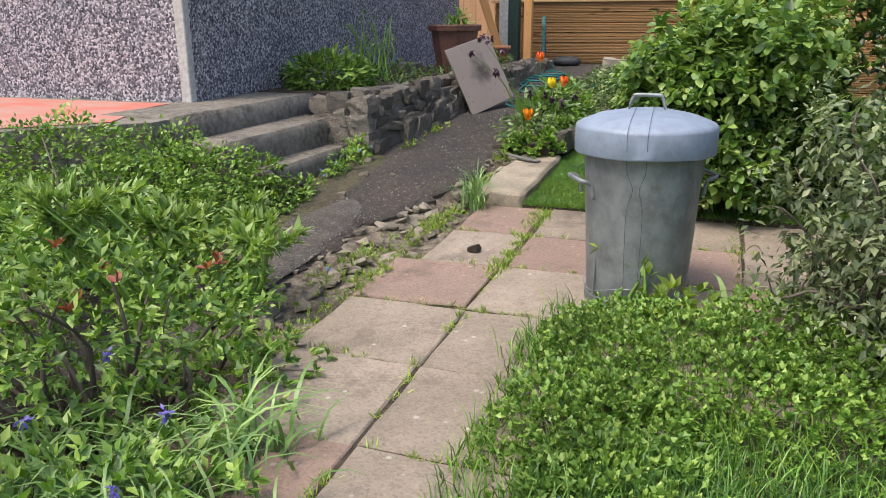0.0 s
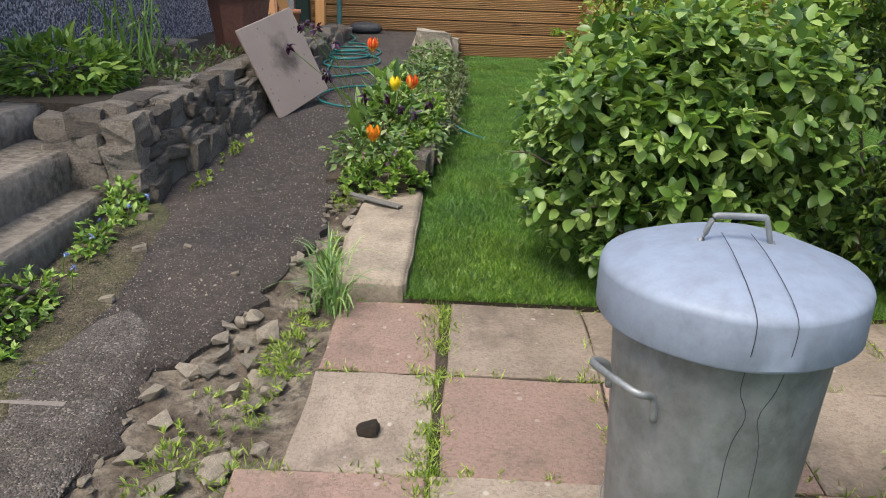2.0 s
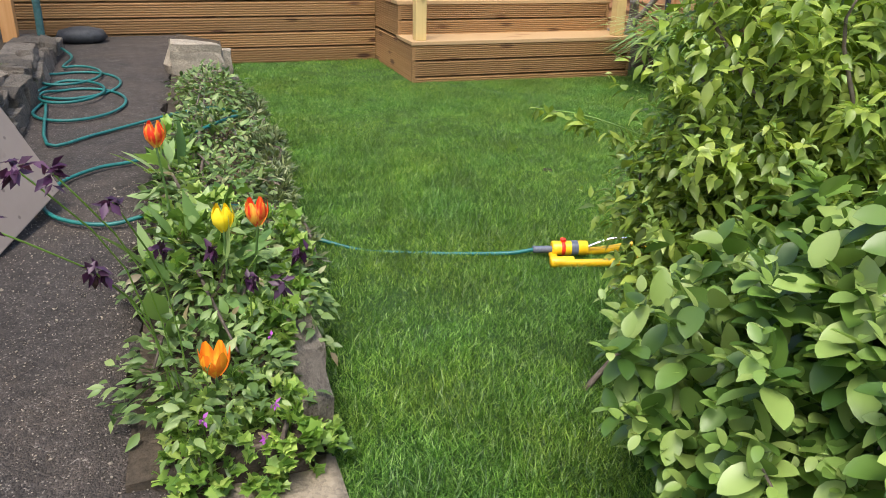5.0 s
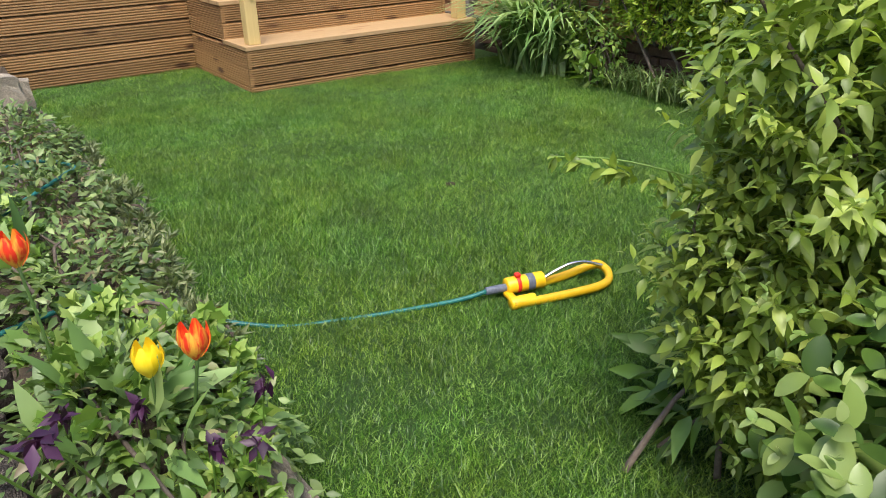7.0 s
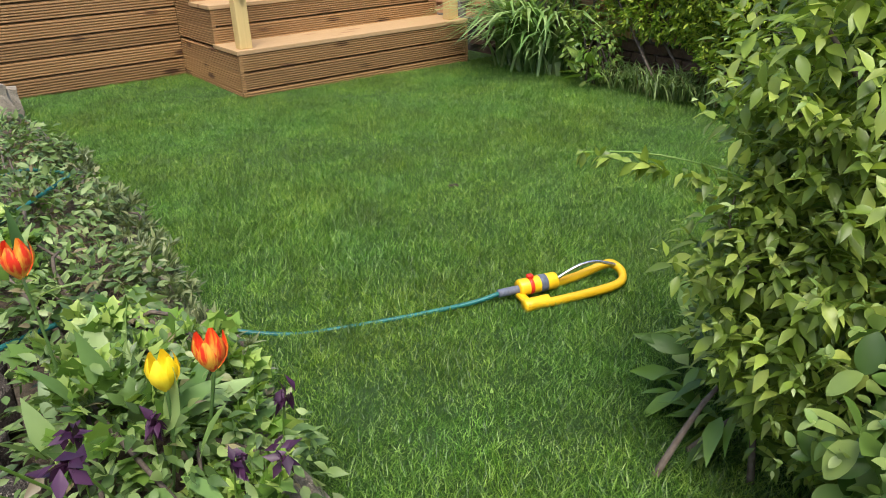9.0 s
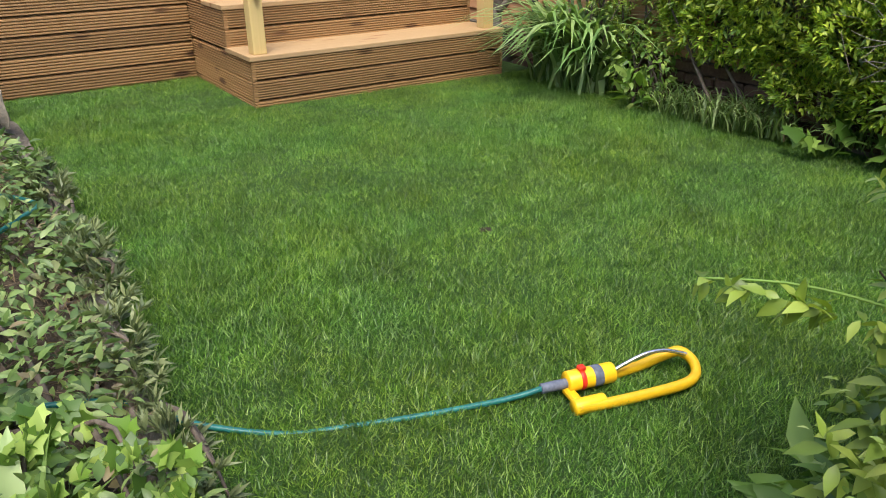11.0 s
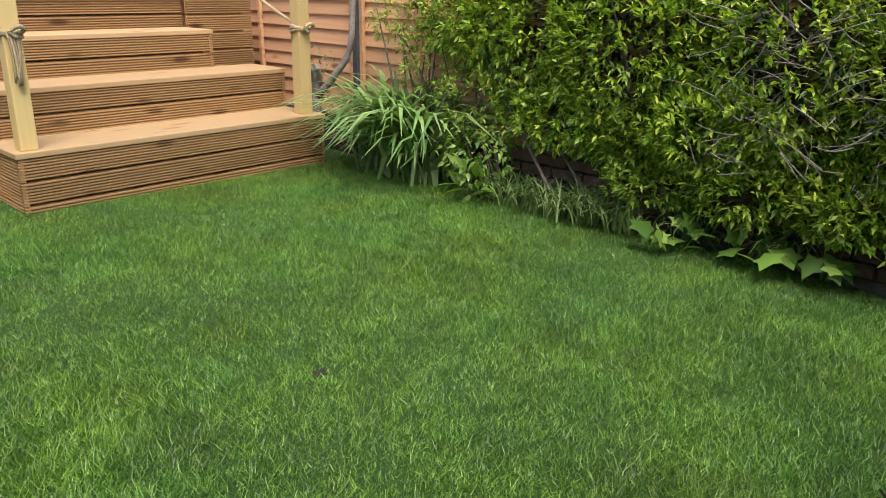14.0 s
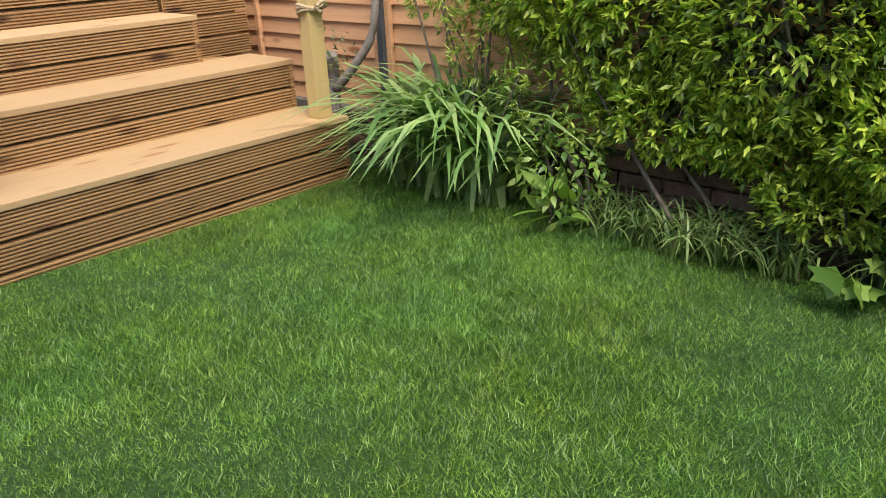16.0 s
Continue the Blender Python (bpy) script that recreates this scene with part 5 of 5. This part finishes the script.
def stone_slab():
    bm = box_bm(-0.14, 0.14, -0.56, 0.56, -0.14, 0.0)
    bmesh.ops.subdivide_edges(bm, edges=bm.edges[:], cuts=7, use_grid_fill=True)
    bmesh.ops.bevel(bm, geom=[e for e in bm.edges if e.calc_face_angle(0) > 1.0], offset=0.01, segments=2, affect="EDGES")
    for v in bm.verts:
        v.co += Vector(noise.noise_vector(v.co * 7)) * 0.01 + Vector((0.02 * noise.noise(v.co * 2.5) if v.co.x < -0.1 else 0, 0, 0))
    for f in bm.faces:
        f.smooth = True
    ob = part("stone_slab", bm, paving_mat("slab_stone", (0.40, 0.33, 0.245), (0.26, 0.22, 0.165), (0.48, 0.43, 0.35)))
    ob.matrix_basis = pose(1.585, 3.05, -0.075, 2, 0, 0)
    tagged(ob, "long pale worn stone slab beside the lawn", "stone slab")


stone_slab()
lath = part("weathered_lath", box_bm(-0.15, 0.15, -0.02, 0.02, 0, 0.01, 0.002), blotchy("grey_wood", (0.25, 0.24, 0.21), (0.18, 0.17, 0.15), None, 5, 40, 0.9, 0.3))
lath.matrix_basis = pose(1.5, 3.36, -0.05, 0, 3, -28)
tagged(lath, "split grey weathered wooden lath on the slab", "lath")

# ---- hose and sprinkler ----
HOSE = blotchy("green_hose", (0.015, 0.12, 0.11), (0.02, 0.16, 0.14), (0.01, 0.08, 0.08), 6, 60, 0.4, 0.1)


def hose():
    pts = [(2.715, 4.598, -0.022), (2.62, 4.64, -0.045), (2.41, 4.715, -0.054), (2.22, 4.79, -0.058), (2.08, 4.85, -0.058), (1.92, 4.95, -0.03), (1.82, 5.0, 0.02), (1.7, 5.03, 0.09), (1.5, 5.06, 0.12), (1.3, 5.02, 0.12)]
    pts += [(1.14, 4.99, 0.1), (0.97, 5.06, 0.11), (0.88, 5.25, 0.115), (0.92, 5.5, 0.125), (1.06, 5.66, 0.135), (1.23, 5.73, 0.14), (1.42, 5.85, 0.2), (1.66, 6.05, 0.24), (1.74, 6.3, 0.2), (1.6, 6.5, 0.2), (1.4, 6.48, 0.18), (1.2, 6.38, 0.16), (1.0, 6.22, 0.15), (0.8, 6.08, 0.15)]
    for k in range(52):
        a, turn = 2.6 + k * 2 * math.pi / 13, k / 52
        grow = 1 + 0.25 * math.sin(1.9 * turn * 2 * math.pi)
        y = 6.75 + 0.95 * turn + 0.26 * grow * math.sin(a)
        pts.append((0.88 - 0.1 * turn + 0.21 * grow * math.cos(a), y, path_z(y) + 0.012 + 0.016 * (k // 13 % 2)))
    pts += [(0.72, 8.2, 0.25), (0.62, 8.5, 0.27), (0.5, 8.7, 0.3)]
    tagged(part("garden_hose", tube(pts, 0.0085, 8, 4), HOSE), "dark green garden hose coiled on the path", "hose")


hose()
YELLOW = blotchy("yellow_plastic", (0.80, 0.47, 0.01), (0.86, 0.55, 0.015), (0.74, 0.42, 0.01), 6, 30, 0.4, 0.05, spec=0.5)
GREYP = blotchy("grey_plastic", (0.12, 0.14, 0.19), (0.16, 0.18, 0.24), None, 6, 30, 0.45, 0.05)
REDP = blotchy("red_plastic", (0.65, 0.03, 0.015), (0.72, 0.05, 0.02), None, 6, 30, 0.4, 0.05)
CHROME = blotchy("aluminium", (0.75, 0.75, 0.77), (0.66, 0.66, 0.7), None, 6, 60, 0.25, 0.05, metal=0.9)


def drum(x0, x1, r, seg=24, y=0.0, z=0.05):
    bm = lathe([(0.0, x0), (r * 0.94, x0), (r, x0 + 0.004), (r, x1 - 0.004), (r * 0.94, x1), (0.0, x1)], seg)
    for v in bm.verts:
        v.co = Vector((v.co.z, v.co.x + y, v.co.y + z))
    return bm


def sprinkler():
    root = thing("lawn_sprinkler", "yellow oscillating lawn sprinkler with grey and red fittings", "sprinkler", m=pose(2.772, 4.584, -0.06, 0, 0, -14))
    part("connector", drum(-0.075, 0.02, 0.017, y=0.0, z=0.045), GREYP, root, "grey hose connector")
    motor = part("motor", drum(0.015, 0.185, 0.035, z=0.05), YELLOW, root)
    part("band", drum(0.105, 0.14, 0.0365, z=0.05), GREYP, motor, "grey band round the motor")
    part("collar", drum(0.058, 0.076, 0.037, z=0.05), REDP, motor, "red adjusting ring")
    part("tab", box_bm(0.055, 0.08, -0.012, 0.012, 0.085, 0.1, 0.003), REDP, motor, "red adjusting tab")
    frame_pts = [(0.0, -0.11, 0.025), (0.1, -0.115, 0.022), (0.25, -0.12, 0.025), (0.38, -0.12, 0.03), (0.445, -0.095, 0.035), (0.475, -0.04, 0.045), (0.465, 0.01, 0.055), (0.43, 0.03, 0.05), (0.3, 0.025, 0.03), (0.15, 0.02, 0.02)]
    bm = tube(frame_pts, 0.017, 10, 4)
    for v in bm.verts:
        v.co.z = 0.028 + (v.co.z - 0.028) * 1.15
    part("base_frame", bm, YELLOW, root)
    part("foot", drum(-0.01, 0.1, 0.027, y=-0.1, z=0.022), YELLOW, root)
    part("bridge", box_bm(0.0, 0.035, -0.1, 0.0, 0.012, 0.035, 0.006), YELLOW, root)
    part("spray_bar", tube([(0.18, 0.0, 0.05), (0.23, -0.005, 0.075), (0.3, -0.01, 0.1), (0.37, -0.012, 0.1), (0.43, -0.012, 0.08), (0.465, -0.012, 0.065)], 0.007, 8, 4), CHROME, root, "curved aluminium spray tube")


sprinkler()
bpy.data.objects["lawn_sprinkler"].scale = (0.84, 0.84, 0.84)


# ---- dustbin ----
def dustbin():
    c = Vector((2.457, 1.324, pave_z(1.324)))
    root = thing("dustbin", "dented galvanised metal dustbin with wired-down lid", "dustbin", m=pose(*c))
    body = lathe([(0.0, 0.012), (0.205, 0.012), (0.212, 0.0), (0.222, 0.0), (0.222, 0.03), (0.214, 0.034), (0.228, 0.25), (0.24, 0.42), (0.253, 0.585), (0.258, 0.6), (0.262, 0.61), (0.245, 0.61)], 56)
    for v in body.verts:
        v.co.xy *= 1 + 0.012 * noise.noise(v.co * 5)
    tub = part("body", body, ZINC, root)
    lid = lathe([(0.283, 0.55), (0.288, 0.542), (0.292, 0.548), (0.292, 0.625), (0.291, 0.63), (0.286, 0.637), (0.276, 0.643), (0.2, 0.668), (0.1, 0.683), (0.0, 0.688)], 56)
    for v in lid.verts:
        v.co.z += 0.004 * noise.noise(v.co * 6)
    cover = part("lid", lid, LID, root, "domed zinc lid, reflected sky blue put into its colour")
    for ob in root.children:
        ob.data.set_sharp_from_angle(angle=radians(35))
    part("lid_handle", tube([(-0.085, 0.0, 0.682), (-0.075, 0, 0.686), (-0.06, 0, 0.725), (-0.045, 0, 0.732), (0.045, 0, 0.732), (0.06, 0, 0.725), (0.075, 0, 0.686), (0.085, 0.0, 0.682)], 0.0065, 8, 3), ZINC, cover)
    for side in (1, -1):
        a = math.atan2(-0.45, -0.88) + (0 if side == 1 else math.pi)
        d, e = Vector((math.cos(a), math.sin(a), 0)), Vector((-math.sin(a), math.cos(a), 0))
        r = 0.242
        hz = 0.44
        part("side_handle", tube([d * r + e * 0.08 + Vector((0, 0, hz - 0.05)), d * (r + 0.012) + e * 0.08 + Vector((0, 0, hz)), d * (r + 0.055) + e * 0.07 + Vector((0, 0, hz + 0.015)), d * (r + 0.06) - e * 0.07 + Vector((0, 0, hz + 0.015)), d * (r + 0.012) - e * 0.08 + Vector((0, 0, hz)), d * r - e * 0.08 + Vector((0, 0, hz - 0.05))], 0.008, 8, 4), ZINC, tub)
    for s in (-0.035, 0.03):
        part("wire", tube([(s, 0.0, 0.70), (s * 1.1, -0.12, 0.686), (s * 1.2, -0.27, 0.648), (s * 1.2, -0.295, 0.6), (s * 1.1, -0.262, 0.5), (s * 0.4, -0.252, 0.44), (s, -0.245, 0.35), (s * 0.8, -0.228, 0.05)], 0.0009, 5, 4), METAL_DARK, root, "thin dark tie wire")
    part("hoop_wire", tube([(0.226 * math.cos(a), 0.226 * math.sin(a), 0.07 + 0.02 * math.sin(3 * a)) for a in np.linspace(2.6, 6.6, 22)], 0.0022, 5, 2), ZINC, root, "loose pale wire round the base")
    part("seam", box_bm(-0.004, 0.004, -0.003, 0.003, 0.04, 0.58), ZINC, tub).matrix_basis = pose(-0.165, -0.163, 0, -3.2, 0, -45)


dustbin()
bpy.data.objects["dustbin"].scale = (0.876, 0.876, 1.065)


# ---- deck posts with rope ----
def knot(name, place, r, parent_label, tails=0):
    root = thing(name, parent_label, "rope", m=pose(*place))
    for k in range(3):
        loop = [(r * math.cos(a), r * math.sin(a), 0.012 * (k - 1) + 0.01 * math.sin(2 * a + k)) for a in np.linspace(0, 2 * math.pi, 13)]
        part("coil", tube(loop, 0.009, 7, 2), ROPE, root)
    rng = random.Random(5)
    part("bight", tube([(0.03, -r, 0.0), (0.05, -r - 0.02, 0.02), (0.02, -r - 0.03, 0.035), (-0.02, -r - 0.02, 0.01), (0.01, -r - 0.02, -0.02)], 0.011, 7, 4), ROPE, root)
    for k in range(tails):
        x = 0.012 * k - 0.03
        part("tail", tube([(x, -r - 0.01, 0), (x + 0.008, -r - 0.018, -0.1), (x + rng.uniform(-0.02, 0.02), -r - 0.012, -rng.uniform(0.18, 0.26))], 0.006, 6, 3), ROPE, root)
    return root


knot("rope_knot", (3.285, 8.09, 0.915), 0.06, "hemp rope tied round the post with loose tails", 4)
knot("rope_knot", (5.075, 8.10, 0.885), 0.06, "hemp rope knotted round the post")
tagged(part("rope_rail", tube([(5.05, 8.05, 0.89), (5.02, 8.5, 1.08), (5.0, 9.0, 1.36), (5.0, 9.32, 1.58)], 0.011, 8, 5), ROPE), "hemp rope handrail of the deck steps", "rope")
upper = thing("deck_post", "square pale timber post on the deck", "post", "posts of the deck stair", m=pose(5.0, 9.36, TOPS[3]))
part("shaft", box_bm(-0.045, 0.045, -0.045, 0.045, 0, 1.0, 0.006, 2), POST, upper)

# ---- broken edge and paving ----
def chip_mesh(seed):
    """An angular broken lump."""
    rng = random.Random(seed)
    bm = bmesh.new()
    for k in range(13):
        d = Vector((rng.gauss(0, 1), rng.gauss(0, 1), rng.gauss(0, 1))).normalized() * rng.uniform(0.42, 0.58)
        bm.verts.new(d)
    hull = bmesh.ops.convex_hull(bm, input=bm.verts[:])
    bmesh.ops.delete(bm, geom=[g for g in hull["geom_interior"] if isinstance(g, bmesh.types.BMVert)], context="VERTS")
    me = bpy.data.meshes.new("chip")
    bm.to_mesh(me)
    bm.free()
    me.materials.append(PALE_STONE)
    return me


CHIPS = [chip_mesh(200 + k) for k in range(8)]


def ledge():
    """Crumbled mortar and soil between the path's torn edge and the slabs."""
    bm = bmesh.new()
    rows = []
    for y in np.arange(-1.2, 3.62, 0.03):
        a = path_right(y) - 0.05
        b = (1.4 if y < 1.5 else 1.5) if y < 2.45 else 1.47
        row = []
        for t in np.linspace(0, 1, 15):
            x = a + (b - a) * t
            z = (path_z(y) - 0.02) * (1 - t) + (pave_z(y) - 0.018 if y < 2.45 else path_z(y) - 0.05) * t
            row.append(bm.verts.new((x, y, z + 0.022 * noise.noise((x * 9, y * 9, 1)) + 0.014 * noise.noise((x * 31, y * 31, 4)) - 0.03 * math.sin(math.pi * t))))
        rows.append(row)
    for a, b in zip(rows, rows[1:]):
        for k in range(14):
            bm.faces.new((a[k], a[k + 1], b[k + 1], b[k]))
    tagged(part("ledge", bm, LEDGE), "crumbled mortar and soil along the torn asphalt edge", "ledge", kind="structure")


LEDGE = blotchy("crumbled_mortar", (0.15, 0.115, 0.083), (0.40, 0.34, 0.255), (0.085, 0.065, 0.048), 6, 30, 0.95, 1.0, 0.03, each=0.0)
ledge()
edge = thing("broken_edge", "crumbling pale stones along the asphalt edge", "stones")
rng1 = random.Random(21)
for k in range(300):
    y = -0.4 + 4.0 * (k / 300) ** 0.9
    s = rng1.choice((0.012, 0.016, 0.022, 0.03, 0.042, 0.06, 0.08))
    t = rng1.random()
    far_side = (1.34 if y < 1.5 else 1.44)
    x = path_right(y) - 0.04 + (far_side - path_right(y) + 0.04) * t
    s = min(s, 0.05) if y > 2.7 else s
    z = (path_z(y) - 0.03) * (1 - t) + (pave_z(y) - 0.03 if y < 2.45 else path_z(y) - 0.055) * t
    stone(edge, (x, y, z + 0.008), (s * rng1.uniform(0.9, 1.5), s * rng1.uniform(1.0, 1.9), s * rng1.uniform(0.5, 0.8)), rng1, CHIPS, 0.4)
for x, y, s in ((0.66, 2.69, 0.06), (0.83, 2.74, 0.03), (1.08, 2.53, 0.03), (0.55, 3.0, 0.07), (0.95, 3.4, 0.025), (0.7, 2.3, 0.05)):
    lone = thing("loose_stone", "loose pale stone lying on the path", "stone", m=pose(x, y, path_z(y)))
    stone(lone, (0, 0, s * 0.2), (s, s * 0.7, s * 0.5), rng1, PALES, 0.3)
clod = thing("soil_clod", "dark clod of soil on a paving slab", "clod", m=pose(1.69, 1.68, pave_z(1.68)))
stone(clod, (0, 0, 0.012), (0.06, 0.042, 0.034), rng1, CLODS, 0.5, "lump")
tagged(part("wood_scrap", box_bm(0.64, 0.83, 1.72, 1.745, path_z(1.73) + 0.002, path_z(1.73) + 0.009, 0.002), TWIG), "thin splinter of brown wood on the path", "wood scrap")


GRAVEL = speckled("crumbled_asphalt", (0.13, 0.114, 0.1), (0.085, 0.072, 0.06), (0.24, 0.21, 0.18), 170.0, 0.8)
MOSS = speckled("mossy_dirt", (0.085, 0.066, 0.046), (0.095, 0.095, 0.04), (0.2, 0.17, 0.13), 130.0, 0.86)


def patch(name, label, x0, x1, y0, y1, material, seed):
    """A thin ragged layer lying on the path."""
    bm = bmesh.new()
    rows = []
    n = 26
    for k in range(n + 1):
        y = y0 + (y1 - y0) * k / n
        fade = max(0.0, math.sin(math.pi * k / n)) ** 0.35
        mid, half = (x0 + x1) / 2, (x1 - x0) / 2 * fade
        a = mid - half * (1 + 0.5 * noise.noise((seed, y * 4, 0)) + 0.25 * noise.noise((seed, y * 17, 3)))
        c = min(mid + half * (1 + 0.4 * noise.noise((seed, y * 4, 9)) + 0.2 * noise.noise((seed, y * 19, 5))), path_right(y) - 0.01)
        rows.append([bm.verts.new((a + (c - a) * t, y, path_z(y) + (0.009 if 0 < t < 1 else -0.004) + 0.004 * noise.noise((a + (c - a) * t, y, 0)))) for t in (0, 0.06, 0.3, 0.55, 0.8, 0.94, 1)])
    for a, c in zip(rows, rows[1:]):
        for k in range(6):
            bm.faces.new((a[k], a[k + 1], c[k + 1], c[k])).smooth = True
    tagged(part(name, bm, material), label, "ground patch", kind="structure")


patch("gravel_patch", "crumbled pale asphalt and grit at the path edge", 0.6, 1.0, 0.1, 2.25, GRAVEL, 1.0)

patch("moss_patch", "mossy brown dirt at the side of the path", 0.35, 0.72, 1.2, 3.2, MOSS, 7.0)


def grit():
    """Small pale chips strewn over the path and its soil edge."""
    rng = np.random.default_rng(77)
    n = 4500
    y = rng.uniform(0.6, 5.5, n)
    a = np.interp(y, [0.6, 2.2, 3.1, 5.5], [0.3, 0.45, 0.5, 0.66])
    x = a + (np.interp(y, EDGE_Y, EDGE_X) - a) * rng.random(n) ** 0.7
    z = np.interp(y, [-6, 0, 1, 1.8, 2.8, 4.6, 6, 7.6, 9.3], [-0.6, -0.34, -0.265, -0.19, -0.085, 0.06, 0.13, 0.2, 0.26])
    s = rng.uniform(0.0012, 0.004, n) * np.where(rng.random(n) < 0.05, 2.2, 1)
    oct_ = np.array([(1, 0, 0), (0, 0.8, 0), (-1, 0, 0), (0, -0.8, 0), (0, 0, 0.6), (0, 0, -0.6)])
    v = strew(oct_, np.stack([x, y, z + 0.003], 1), rng.normal(0, 1, (n, 3)) * np.array([1, 1, 0.2]), s, rng)
    soup("grit", v, [(0, 1, 4), (1, 2, 4), (2, 3, 4), (3, 0, 4), (1, 0, 5), (2, 1, 5), (3, 2, 5), (0, 3, 5)], STONE, None, "small pale stone chips strewn on the path")["category"] = "grit"


grit()
whorl_bush("edge_weeds", "small yellow-green weeds in the crumbling path edge", "weeds", [(1.38, 1.2, -0.22, 0.07, 0.45, 0.03), (1.38, 2.05, -0.18, 0.09, 0.4, 0.03), (1.33, 0.5, -0.25, 0.08, 0.4, 0.03), (1.2, 1.5, -0.23, 0.12, 0.5, 0.02), (1.4, 2.75, -0.12, 0.05, 0.3, 0.04), (1.36, 3.4, -0.05, 0.06, 0.15, 0.04)], 460, 8, 0.028, LANCE, POINTED, 141, (1.38, 2.0, -0.2), -0.3, stems=0, shell=0.1, lift=0.8)
whorl_bush("path_moss", "low moss and seedlings along the path side", "weeds", [(0.55, 1.9, -0.2, 0.18, 0.4, 0.02), (0.66, 3.5, -0.02, 0.05, 0.2, 0.03), (0.68, 4.0, 0.02, 0.04, 0.3, 0.03), (0.75, 1.3, -0.25, 0.2, 0.3, 0.03)], 150, 7, 0.03, OVAL, POINTED, 142, (0.6, 2.0, -0.2), -0.3, stems=0, shell=0.1, lift=0.8)


def paving():
    bm = bmesh.new()
    a, c = -2.6, 2.52
    vs = [bm.verts.new((x, y, pave_z(y) - 0.009)) for x, y in ((1.49, a), (4.0, a), (4.0, c), (1.49, c))]
    bm.faces.new(vs)
    root = tagged(part("pavement", bm, SOIL), "old square concrete paving with grassy joints", "pavement", kind="structure")
    rng = random.Random(15)
    shapes = []
    for material in (SLAB_BUFF, SLAB_PINK):
        for k in range(3):
            bm = box_bm(-0.24, 0.24, -0.24, 0.24, -0.05, 0.0)
            bmesh.ops.subdivide_edges(bm, edges=[e for e in bm.edges if abs(e.verts[0].co.z - e.verts[1].co.z) < 0.01 and e.verts[0].co.z > -0.01], cuts=3)
            for v in bm.verts:
                v.co.xy += Vector((rng.uniform(-0.006, 0.006), rng.uniform(-0.006, 0.006)))
            bmesh.ops.bevel(bm, geom=[e for e in bm.edges if e.calc_face_angle(0) > 1.0 and min(v.co.z for v in e.verts) > -0.02], offset=0.005, segments=1, affect="EDGES")
            me = bpy.data.meshes.new("slab")
            bm.to_mesh(me)
            bm.free()
            me.materials.append(material)
            shapes.append(me)
    for i in range(5):
        for j in range(-5, 5):
            x, y = 1.615 + i * 0.489 + (0.025 if i and j > 2 else 0), 0.29 + 0.49 * j
            if j < 1 and i > 1:
                continue
            pink = (i, j) in ((0, 4), (1, 3), (0, 2), (2, 3), (3, 2), (4, 3), (0, -1))
            ob = new("slab", shapes[rng.randrange(3) + (3 if pink else 0)])
            ob.parent = root
            ob.location = (x + rng.uniform(-0.004, 0.004), y + rng.uniform(-0.004, 0.004), pave_z(y) + rng.uniform(-0.004, 0.003))
            if i == 0 and j > 2:
                ob.location.x, ob.scale.x = ob.location.x + 0.055, 0.77
            ob.rotation_euler = (math.atan(0.037) + rng.uniform(-0.008, 0.008), rng.uniform(-0.01, 0.01), rng.uniform(-0.01, 0.01))
    r = np.random.default_rng(16)
    spots = []
    for i in range(5):
        for y in r.uniform(-1.5, 2.5, 80) if i != 1 else np.r_[r.uniform(-1.5, 1.4, 50), r.uniform(1.4, 2.5, 190)]:
            spots.append((1.372 + i * 0.489 + (0.03 * r.normal() if i == 1 and y > 1.4 else 0), y))
    for j in range(-4, 6):
        for x in r.uniform(1.4, 3.8, 55):
            spots.append((x, 0.045 + 0.49 * j))
    spots = np.array(spots)
    dens = 0.5 + 0.5 * np.sin(spots[:, 0] * 5 + 1) * np.sin(spots[:, 1] * 4)
    spots = np.repeat(spots[r.random(len(spots)) < dens + 0.2], 18, 0)
    n = len(spots)
    p = np.stack([spots[:, 0] + r.normal(0, 0.012, n), spots[:, 1] + r.normal(0, 0.014, n), pave_z(spots[:, 1]) - 0.01], 1)
    aim = r.normal(0, 0.7, (n, 3))
    aim[:, 2] = np.abs(aim[:, 2]) + 0.35
    soup("joint_grass", strew(small_leaf(0.13)[0], p, aim, r.uniform(0.01, 0.042, n), r), small_leaf(0.1)[1], POINTED, root, "small weeds and moss in the joints")


paving()


def low_bricks():
    root = bpy.data.objects["wall_low"]
    rng = random.Random(19)
    me = bpy.data.meshes.new("brick")
    bm = box_bm(-0.05, 0.0, 0, 0.208, 0, 0.063, 0.006)
    bm.to_mesh(me)
    bm.free()
    me.materials.append(BRICK)
    for row in range(4):
        for k in range(20):
            ob = new("brick", me)
            ob.parent = root
            ob.location = (5.545 + rng.uniform(-0.006, 0.006), 3.9 + k * 0.22 + 0.11 * (row % 2), -0.03 + row * 0.074)
            ob.rotation_euler = (0, 0, rng.uniform(-0.02, 0.02))


low_bricks()

turf_clod = thing("turf_clod", "small brown clod of soil on the lawn", "clod", m=pose(3.245, 5.585, -0.034))
stone(turf_clod, (0, 0, 0.01), (0.05, 0.03, 0.012), rng1, CLODS, 0.3, "lump")
